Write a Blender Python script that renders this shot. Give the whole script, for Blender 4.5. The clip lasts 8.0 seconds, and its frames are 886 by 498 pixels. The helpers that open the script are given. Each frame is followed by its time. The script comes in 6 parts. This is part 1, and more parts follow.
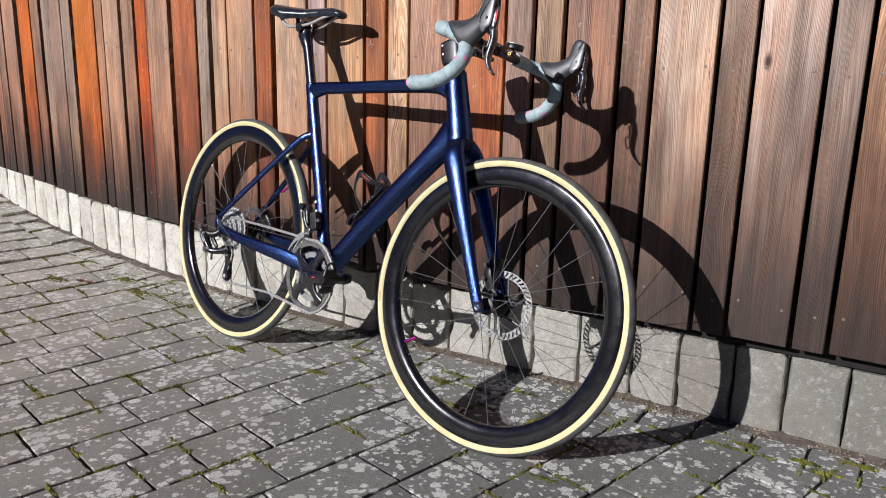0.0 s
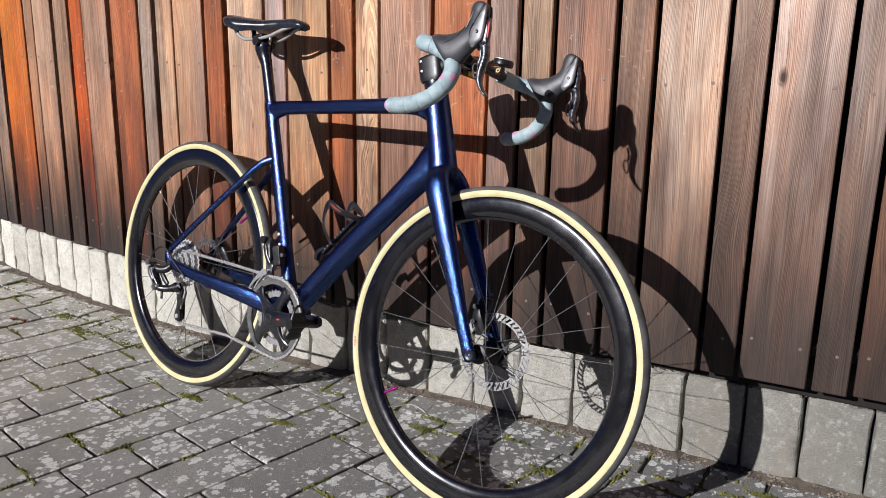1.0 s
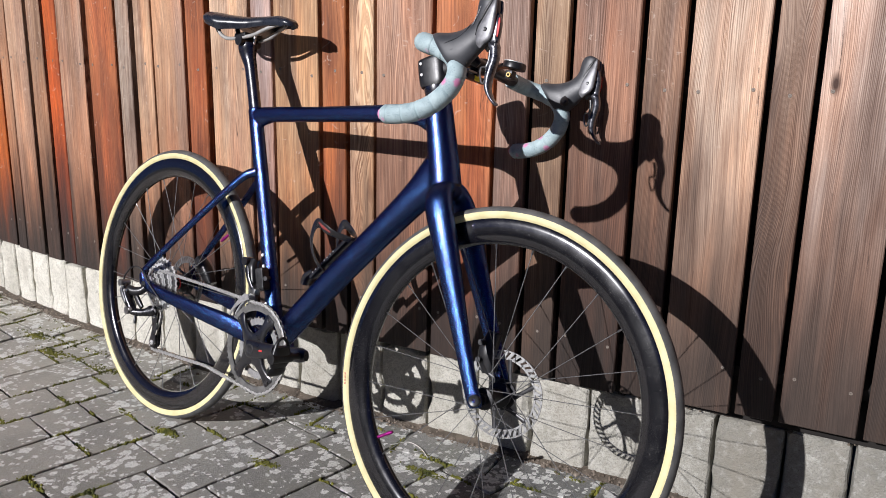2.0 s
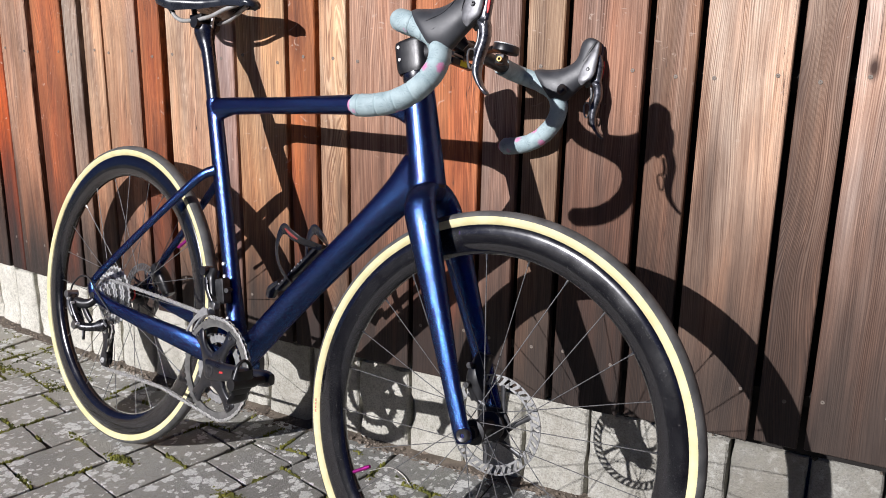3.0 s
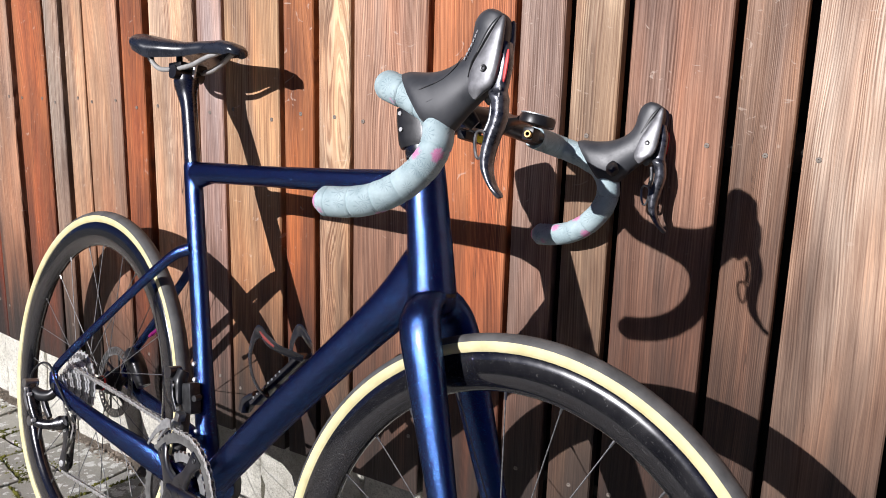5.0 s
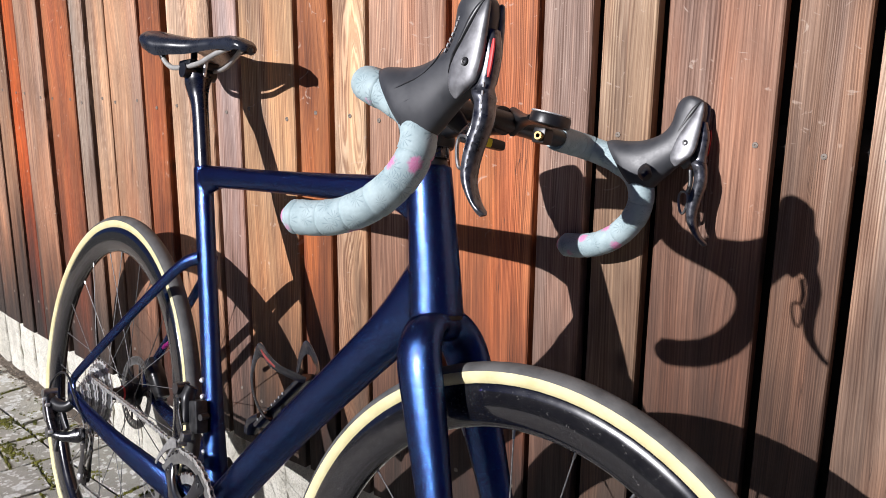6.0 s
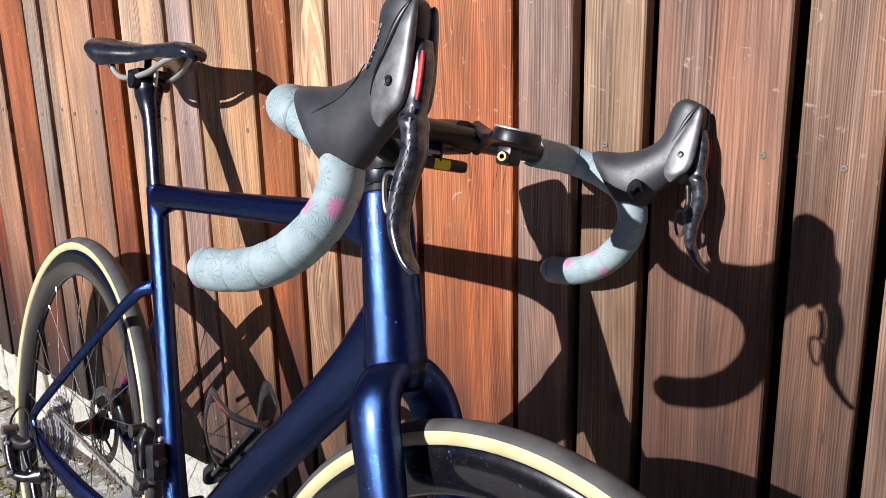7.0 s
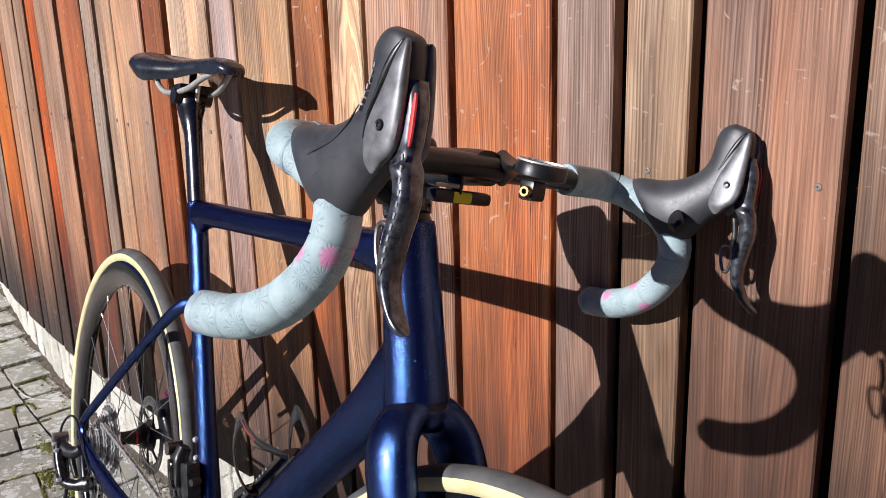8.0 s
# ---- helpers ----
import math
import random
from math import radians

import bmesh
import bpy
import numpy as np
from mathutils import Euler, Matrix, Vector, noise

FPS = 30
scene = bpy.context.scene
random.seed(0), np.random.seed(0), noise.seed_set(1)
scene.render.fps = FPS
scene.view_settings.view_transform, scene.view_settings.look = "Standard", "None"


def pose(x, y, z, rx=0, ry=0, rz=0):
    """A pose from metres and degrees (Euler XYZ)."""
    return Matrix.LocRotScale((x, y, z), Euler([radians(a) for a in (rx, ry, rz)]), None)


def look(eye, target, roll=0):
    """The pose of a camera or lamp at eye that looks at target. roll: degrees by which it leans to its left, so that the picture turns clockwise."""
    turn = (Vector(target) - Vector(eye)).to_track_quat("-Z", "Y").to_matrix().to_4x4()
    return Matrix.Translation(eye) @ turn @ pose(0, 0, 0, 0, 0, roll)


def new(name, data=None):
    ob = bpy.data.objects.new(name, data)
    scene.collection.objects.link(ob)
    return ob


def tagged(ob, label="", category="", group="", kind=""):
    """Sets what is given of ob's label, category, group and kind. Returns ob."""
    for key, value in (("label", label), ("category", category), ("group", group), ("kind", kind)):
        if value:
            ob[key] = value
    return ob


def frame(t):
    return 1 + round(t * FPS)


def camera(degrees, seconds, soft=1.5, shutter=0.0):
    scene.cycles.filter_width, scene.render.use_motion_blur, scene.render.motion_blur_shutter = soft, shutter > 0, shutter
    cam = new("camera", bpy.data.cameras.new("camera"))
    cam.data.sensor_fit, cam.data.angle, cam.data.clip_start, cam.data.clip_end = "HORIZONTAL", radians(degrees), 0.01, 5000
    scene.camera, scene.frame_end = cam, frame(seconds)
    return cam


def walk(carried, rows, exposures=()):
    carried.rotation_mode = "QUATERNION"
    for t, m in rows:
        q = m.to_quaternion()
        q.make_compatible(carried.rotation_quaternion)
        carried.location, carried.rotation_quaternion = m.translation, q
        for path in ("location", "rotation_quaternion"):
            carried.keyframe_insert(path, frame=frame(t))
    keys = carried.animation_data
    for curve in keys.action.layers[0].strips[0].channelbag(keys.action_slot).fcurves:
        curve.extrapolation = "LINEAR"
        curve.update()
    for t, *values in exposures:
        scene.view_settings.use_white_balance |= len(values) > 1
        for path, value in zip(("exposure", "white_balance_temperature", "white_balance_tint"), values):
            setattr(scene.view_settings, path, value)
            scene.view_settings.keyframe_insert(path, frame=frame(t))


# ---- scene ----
cam = camera(57.0, 8.0, soft=0.9)
# seconds, eye x y z, yaw, pitch, roll
PATH_ROWS = [
    (0.0, 0.0340, 0.2080, 0.9087, 31.67, -14.33, 1.41),
    (0.5, -0.0653, 0.3001, 0.9189, 28.88, -14.50, 1.07),
    (1.0, -0.1363, 0.3601, 0.9291, 28.23, -13.96, 1.06),
    (1.5, -0.1914, 0.4527, 0.9309, 28.51, -13.59, 1.36),
    (3.0, -0.3241, 0.7106, 0.9120, 27.18, -14.46, 1.16),
    (3.5, -0.3862, 0.7940, 0.9225, 25.49, -13.70, 1.70),
    (4.0, -0.4180, 0.8577, 0.9364, 25.34, -12.82, 1.85),
    (4.5, -0.4298, 0.9430, 0.9486, 27.62, -12.57, 1.79),
    (6.0, -0.4285, 1.1683, 0.9581, 36.29, -13.21, 0.57),
    (6.5, -0.4353, 1.2254, 0.9608, 37.05, -13.97, -0.41),
    (7.0, -0.4605, 1.3064, 0.9755, 37.49, -14.06, -1.23),
    (7.5, -0.4707, 1.3345, 0.9890, 39.34, -14.08, -1.80),
    (8.0, -0.4561, 1.3713, 0.9984, 42.65, -14.20, -1.70),
]
walk(cam, [(t, pose(x, y, z, 90 + pitch, 0, yaw) @ pose(0, 0, 0, 0, 0, roll)) for t, x, y, z, yaw, pitch, roll in PATH_ROWS],
     exposures=[(0.0, -0.25), (1.5, -0.21), (4.5, 0.0), (8.0, -0.03)])

# ---- world and sun ----
SUN_WAY = Vector((0.37, 1.0, -0.48)).normalized()
world = bpy.data.worlds.new("sky")
scene.world = world
world.use_nodes = True
wn = world.node_tree.nodes
sky = wn.new("ShaderNodeTexSky")
sky.sky_type = 'NISHITA'
sky.sun_disc = False
sky.air_density = 0.8
sky.dust_density = 0.2
sky.ozone_density = 3.0
sky.sun_elevation = math.asin(-SUN_WAY.z)
sky.sun_rotation = math.atan2(-SUN_WAY.x, -SUN_WAY.y)
wn["Background"].inputs["Strength"].default_value = 0.0101
deep = wn.new("ShaderNodeMix")
deep.data_type, deep.blend_type = 'RGBA', 'MULTIPLY'
deep.inputs[0].default_value = 1.0
deep.inputs[7].default_value = (0.30, 0.72, 2.35, 1.0)
world.node_tree.links.new(sky.outputs[0], deep.inputs[6])
world.node_tree.links.new(deep.outputs[2], wn["Background"].inputs["Color"])
sun_data = bpy.data.lights.new("sun", 'SUN')
sun_data.energy = 5.6
sun_data.angle = radians(0.5)
sun_data.color = (1.0, 0.98, 1.015)
sun = new("sun", sun_data)
sun.matrix_world = look(-SUN_WAY * 20, (0, 0, 0))


# ---- materials ----
class Nodes:
    """Short hand for a node material."""

    def __init__(self, name):
        self.mat = bpy.data.materials.new(name)
        self.mat.use_nodes = True
        self.tree = self.mat.node_tree
        self.bsdf = self.tree.nodes["Principled BSDF"]

    def add(self, kind, **inputs):
        node = self.tree.nodes.new(kind)
        for key, value in inputs.items():
            self.put(node.inputs[key.replace("_", " ")], value)
        return node

    def put(self, socket, value):
        if isinstance(value, bpy.types.NodeSocket):
            self.tree.links.new(value, socket)
        else:
            socket.default_value = value

    def coords(self, scale=(1, 1, 1), offset=None):
        tc = self.add("ShaderNodeTexCoord")
        mp = self.add("ShaderNodeMapping", Vector=tc.outputs["Object"], Scale=scale)
        if offset is not None:
            self.put(mp.inputs["Location"], offset)
        return mp.outputs[0]

    def noise(self, vec, scale, detail=4.0, rough=0.55, distort=0.0):
        return self.add("ShaderNodeTexNoise", Vector=vec, Scale=scale, Detail=detail, Roughness=rough, Distortion=distort).outputs["Fac"]

    def ramp(self, fac, stops):
        node = self.add("ShaderNodeValToRGB", Fac=fac)
        els = node.color_ramp.elements
        while len(els) < len(stops):
            els.new(0.5)
        for el, (p, c) in zip(els, stops):
            el.position = p
            el.color = (*c, 1) if len(c) == 3 else c
        return node.outputs[0]

    def grey(self, fac, a, b, lo=0.0, hi=1.0):
        node = self.add("ShaderNodeMapRange", Value=fac)
        node.inputs["From Min"].default_value, node.inputs["From Max"].default_value = a, b
        node.inputs["To Min"].default_value, node.inputs["To Max"].default_value = lo, hi
        return node.outputs[0]

    def mix(self, fac, a, b, how='MIX'):
        node = self.tree.nodes.new("ShaderNodeMix")
        node.data_type, node.blend_type = 'RGBA', how
        self.put(node.inputs[0], fac)
        for k, v in ((6, a), (7, b)):
            if not isinstance(v, bpy.types.NodeSocket) and len(v) == 3:
                v = (*v, 1)
            self.put(node.inputs[k], v)
        return node.outputs[2]

    def math(self, op, a, b=0.0):
        node = self.tree.nodes.new("ShaderNodeMath")
        node.operation = op
        self.put(node.inputs[0], a)
        self.put(node.inputs[1], b)
        return node.outputs[0]

    def bump(self, height, strength, dist):
        return self.add("ShaderNodeBump", Height=height, Strength=strength, Distance=dist).outputs[0]

    def info(self, out):
        return self.add("ShaderNodeObjectInfo").outputs[out]

    def done(self, **inputs):
        for key, value in inputs.items():
            if not isinstance(value, bpy.types.NodeSocket) and isinstance(value, tuple) and len(value) == 3 and "Color" in key:
                value = (*value, 1)
            self.put(self.bsdf.inputs[key.replace("_", " ")], value)
        return self.mat


def worn(name, a, b, scale, rough, metal=0.0, bump=0.1, dist=0.001, coat=0.0, rough2=None, fine=400.0):
    """A plain surface with blotches, fine grain and slight relief."""
    n = Nodes(name)
    v = n.coords()
    big = n.noise(v, scale, 5)
    small = n.noise(v, fine, 3)
    col = n.mix(n.grey(big, 0.35, 0.65), a, b)
    r = n.grey(n.math('ADD', n.math('MULTIPLY', big, 0.6), n.math('MULTIPLY', small, 0.4)), 0.3, 0.7, rough, rough2 if rough2 is not None else rough + 0.12)
    return n.done(Base_Color=col, Roughness=r, Metallic=metal, Normal=n.bump(small, bump, dist), Coat_Weight=coat, Coat_Roughness=0.06)


def make_wood():
    n = Nodes("cedar_board")
    rnd = n.info("Random")
    pick = n.math('FRACT', n.math('MULTIPLY', rnd, 7.3))
    pick2 = n.math('FRACT', n.math('MULTIPLY', rnd, 19.7))
    off = n.add("ShaderNodeCombineXYZ", X=n.math('MULTIPLY', rnd, 37.0), Y=n.math('MULTIPLY', rnd, 11.0), Z=n.math('MULTIPLY', rnd, 23.0)).outputs[0]
    obj = n.add("ShaderNodeSeparateXYZ", Vector=n.add("ShaderNodeTexCoord").outputs["Object"])
    # growth rings: near straight lines, bent by a slow drift into flames on some boards
    drift = n.noise(n.coords((8, 8, 1.3), off), 1.0, 2, 0.45)
    kink = n.noise(n.coords((70, 70, 3.0), off), 1.0, 3, 0.6)
    bend = n.math('ADD', 0.045, n.math('MULTIPLY', n.math('MULTIPLY', pick2, pick2), 0.17))
    xw = n.math('ADD', obj.outputs["X"], n.math('ADD', n.math('MULTIPLY', drift, bend), n.math('MULTIPLY', kink, 0.007)))
    freq = n.math('ADD', 1500.0, n.math('MULTIPLY', pick, 1300.0))
    wave = n.math('SINE', n.math('MULTIPLY', xw, freq))
    lines = n.grey(wave, -0.45, 0.85)
    vary = n.noise(n.coords((55, 55, 1.1), off), 1.0, 3, 0.6)
    lines = n.math('MULTIPLY', lines, n.grey(vary, 0.34, 0.60, 0.15, 1.0))
    lines = n.math('MULTIPLY', lines, n.grey(n.noise(n.coords((11, 11, 0.9), off), 1.0, 2), 0.36, 0.60, 0.40, 1.0))
    # streaks follow the bent grain
    grain = n.add("ShaderNodeCombineXYZ", X=n.math('ADD', xw, n.math('MULTIPLY', rnd, 5.0)), Y=rnd, Z=n.math('ADD', obj.outputs["Z"], n.math('MULTIPLY', rnd, 9.0))).outputs[0]
    streak = n.noise(n.add("ShaderNodeMapping", Vector=grain, Scale=(290, 60, 3.2)).outputs[0], 1.0, 4, 0.65)
    fine = n.noise(n.add("ShaderNodeMapping", Vector=grain, Scale=(1100, 300, 14)).outputs[0], 1.0, 3, 0.6)
    patch = n.noise(n.coords((13, 13, 3.6), off), 1.0, 3, 0.55)
    broad = n.noise(n.coords((15, 15, 1.0), off), 1.0, 3, 0.5)
    cloud = n.noise(n.coords((22, 22, 3.2), off), 1.0, 3, 0.5)
    base = n.info("Color")
    ruddy = n.mix(1.0, base, (1.05, 0.81, 0.65), 'MULTIPLY')
    col = n.mix(n.grey(cloud, 0.42, 0.68, 0.0, 0.70), base, ruddy)
    # warm heartwood bands
    heart = n.noise(n.coords((16, 16, 0.8), off), 1.0, 3, 0.55)
    col = n.mix(n.grey(heart, 0.52, 0.66, 0.0, 0.28), col, n.mix(1.0, col, (1.16, 0.80, 0.55), 'MULTIPLY'))
    # silvered lengths, more on one side of a board than on the other
    hsv = n.add("ShaderNodeSeparateColor", Color=base)
    hsv.mode = 'HSV'
    fresh = n.grey(hsv.outputs[1], 0.66, 0.86, 1.0, 0.12)
    col = n.mix(n.math('MULTIPLY', n.grey(broad, 0.50, 0.68, 0.0, 0.55), fresh), col, n.mix(pick, (0.26, 0.215, 0.19), (0.34, 0.28, 0.235)))
    shade = n.math('ADD', n.math('MULTIPLY', n.math('SUBTRACT', streak, 0.5), 1.5), n.math('MULTIPLY', n.math('SUBTRACT', fine, 0.5), 1.15))
    col = n.mix(n.grey(shade, 0.05, 0.38, 0.0, 0.80), col, n.mix(1.0, col, (1.55, 1.52, 1.48), 'MULTIPLY'))
    col = n.mix(n.grey(shade, 0.05, -0.36, 0.0, 0.80), col, n.mix(1.0, col, (0.50, 0.40, 0.35), 'MULTIPLY'))
    col = n.mix(n.math('MULTIPLY', lines, 0.84), col, n.mix(1.0, col, (0.42, 0.31, 0.25), 'MULTIPLY'))
    # paler and darker lengths
    col = n.mix(n.grey(patch, 0.50, 0.68, 0.0, 0.75), col, n.mix(1.0, col, (1.50, 1.48, 1.44), 'MULTIPLY'))
    col = n.mix(n.grey(patch, 0.48, 0.32, 0.0, 0.75), col, n.mix(1.0, col, (0.52, 0.44, 0.40), 'MULTIPLY'))
    # splash stains that climb the foot of each board
    ragged = n.math('ADD', obj.outputs["Z"], n.math('MULTIPLY', n.math('SUBTRACT', n.noise(n.coords((26, 26, 2.0), off), 1.0, 4), 0.5), 0.55))
    col = n.mix(n.grey(ragged, 0.62, 0.22, 0.0, 0.85), col, n.mix(1.0, col, (0.74, 0.54, 0.44), 'MULTIPLY'))
    foot = n.math('MULTIPLY', n.grey(n.math('POWER', n.math('MAXIMUM', n.math('DIVIDE', ragged, n.info("Alpha")), 0.0), 1.7), 0.0, 1.0, 1.0, 0.0), 0.97)
    lum = n.add("ShaderNodeRGBToBW", Color=col).outputs[0]
    sooty = n.mix(n.grey(lum, 0.03, 0.42), (0.010, 0.0072, 0.0058), (0.052, 0.036, 0.028))
    col = n.mix(foot, col, sooty)
    # scuffs and knots
    sc = n.noise(n.coords((9, 9, 14), off), 3.0, 3, 0.5, 2.5)
    col = n.mix(n.math('MULTIPLY', n.grey(sc, 0.67, 0.73, 0.0, 0.42), n.grey(foot, 0.05, 0.45, 1.0, 0.0)), col, (0.66, 0.53, 0.43))
    # dark splits along the grain
    split = n.noise(n.add("ShaderNodeMapping", Vector=grain, Scale=(120, 30, 2.2)).outputs[0], 1.0, 2, 0.5)
    split = n.math('MULTIPLY', n.grey(n.math('ABSOLUTE', n.math('SUBTRACT', split, 0.5)), 0.010, 0.002), n.grey(n.noise(n.coords((18, 18, 2.6), off), 1.0, 2), 0.60, 0.66))
    col = n.mix(n.math('MULTIPLY', split, 0.85), col, (0.035, 0.016, 0.010))
    knot = n.add("ShaderNodeTexVoronoi", Vector=n.coords((9, 9, 4.2), off), Scale=1.0)
    seldom = n.grey(n.add("ShaderNodeSeparateColor", Color=knot.outputs["Color"]).outputs[0], 0.80, 0.82)
    col = n.mix(n.math('MULTIPLY', seldom, n.grey(knot.outputs["Distance"], 0.10, 0.03)), col, (0.055, 0.022, 0.012))
    relief = n.math('SUBTRACT', n.math('ADD', streak, n.math('MULTIPLY', fine, 0.5)), n.math('MULTIPLY', lines, 0.6))
    return n.done(Base_Color=col, Roughness=n.grey(shade, -0.4, 0.4, 0.72, 0.50), Normal=n.bump(relief, 0.5, 0.0012))


def make_paver():
    n = Nodes("paver_concrete")
    rnd = n.info("Random")
    off = n.add("ShaderNodeCombineXYZ", X=n.math('MULTIPLY', rnd, 31.0), Y=n.math('MULTIPLY', rnd, 17.0)).outputs[0]
    geo = n.add("ShaderNodeNewGeometry")
    v = geo.outputs["Position"]
    isl = geo.outputs["Random Per Island"]
    grain = n.noise(v, 330.0, 4, 0.7)
    mid = n.noise(v, 26.0, 5, 0.6)
    tone = n.math('ADD', n.math('MULTIPLY', n.math('FRACT', n.math('ADD', rnd, isl)), 0.55), n.math('MULTIPLY', mid, 0.5))
    col = n.mix(n.grey(tone, 0.2, 0.9), (0.165, 0.163, 0.150), (0.340, 0.334, 0.306))
    col = n.mix(n.grey(grain, 0.36, 0.60, 0.75, 0.0), col, (0.045, 0.044, 0.040))
    pits = n.noise(v, 95.0, 4, 0.7)
    col = n.mix(n.grey(pits, 0.48, 0.34, 0.0, 0.55), col, (0.10, 0.098, 0.090))
    col = n.mix(n.grey(pits, 0.55, 0.70, 0.0, 0.40), col, (0.46, 0.45, 0.42))
    # paler and yellower towards -x, in loose patches
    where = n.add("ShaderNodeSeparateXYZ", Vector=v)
    pale_end = n.math('MULTIPLY', n.grey(n.math('ADD', where.outputs["X"], n.math('MULTIPLY', mid, 0.8)), -0.5, -2.5), n.grey(n.noise(v, 4.0, 4), 0.30, 0.60, 0.45, 1.0))
    col = n.mix(n.math('MULTIPLY', pale_end, 0.95), col, (0.62, 0.575, 0.47))
    # pale lichen: rounded spots of two sizes with frayed rims, in loose colonies
    wob = n.add("ShaderNodeVectorMath", Vector=v)
    wob.operation = 'ADD'
    sc = n.add("ShaderNodeVectorMath", Vector=n.add("ShaderNodeTexNoise", Vector=v, Scale=110.0, Detail=3.0).outputs["Color"])
    sc.operation = 'SCALE'
    sc.inputs["Scale"].default_value = 0.021
    n.put(wob.inputs[1], sc.outputs[0])
    colony = n.noise(v, 7.0, 3, 0.6)
    patch = None
    for scale, least, seed in ((34.0, 0.16, 0.0), (74.0, 0.26, 3.7)):
        cell = n.add("ShaderNodeTexVoronoi", Vector=n.add("ShaderNodeMapping", Vector=wob.outputs[0], Location=(seed, seed, 0), Scale=(1, 1, 0.2)).outputs[0], Scale=scale)
        lot = n.add("ShaderNodeSeparateColor", Color=cell.outputs["Color"]).outputs[0]
        radius = n.grey(n.math('ADD', lot, n.math('MULTIPLY', n.math('SUBTRACT', colony, 0.5), 1.5)), least, 1.05, 0.0, 0.63)
        spot = n.grey(n.math('SUBTRACT', radius, cell.outputs["Distance"]), 0.0, 0.08)
        patch = spot if patch is None else n.math('MAXIMUM', patch, spot)
    patch = n.math('MULTIPLY', patch, n.grey(n.noise(v, 170.0, 3), 0.32, 0.55, 0.45, 0.95))
    col = n.mix(patch, col, (0.86, 0.855, 0.81))
    green = n.grey(n.noise(v, 5.0, 4), 0.52, 0.72, 0.0, 0.30)
    col = n.mix(green, col, (0.13, 0.135, 0.06))
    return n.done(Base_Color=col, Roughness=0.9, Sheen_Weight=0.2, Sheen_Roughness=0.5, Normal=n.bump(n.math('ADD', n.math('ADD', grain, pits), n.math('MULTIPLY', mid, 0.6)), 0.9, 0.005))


def make_block():
    n = Nodes("kerb_block_concrete")
    v = n.add("ShaderNodeNewGeometry").outputs["Position"]
    rnd = n.info("Random")
    big = n.noise(v, 11.0, 5, 0.6)
    grain = n.noise(v, 260.0, 4, 0.65)
    col = n.mix(n.grey(n.math('ADD', n.math('MULTIPLY', big, 0.7), n.math('MULTIPLY', rnd, 0.3)), 0.3, 0.7), (0.40, 0.385, 0.335), (0.60, 0.58, 0.515))
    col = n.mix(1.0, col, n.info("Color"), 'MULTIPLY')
    col = n.mix(n.grey(grain, 0.34, 0.56, 0.55, 0.0), col, (0.17, 0.16, 0.145))
    pits = n.add("ShaderNodeTexVoronoi", Vector=v, Scale=130.0).outputs["Distance"]
    some = n.grey(n.noise(v, 28.0, 3), 0.40, 0.60)
    col = n.mix(n.math('MULTIPLY', n.grey(pits, 0.06, 0.24, 0.75, 0.0), some), col, (0.13, 0.122, 0.105))
    scum = n.noise(v, 60.0, 5, 0.7)
    col = n.mix(n.grey(scum, 0.50, 0.66, 0.0, 0.40), col, (0.22, 0.21, 0.165))
    col = n.mix(n.grey(scum, 0.46, 0.34, 0.0, 0.35), col, (0.66, 0.65, 0.60))
    stain = n.noise(n.add("ShaderNodeMapping", Vector=v, Scale=(9, 9, 2.5)).outputs[0], 1.0, 4)
    col = n.mix(n.grey(stain, 0.52, 0.72, 0.0, 0.5), col, (0.26, 0.23, 0.18))
    return n.done(Base_Color=col, Roughness=0.92, Normal=n.bump(n.math('ADD', grain, n.math('ADD', n.math('MULTIPLY', big, 0.8), n.math('MULTIPLY', n.noise(v, 45.0, 5, 0.65), 1.0))), 0.65, 0.005))


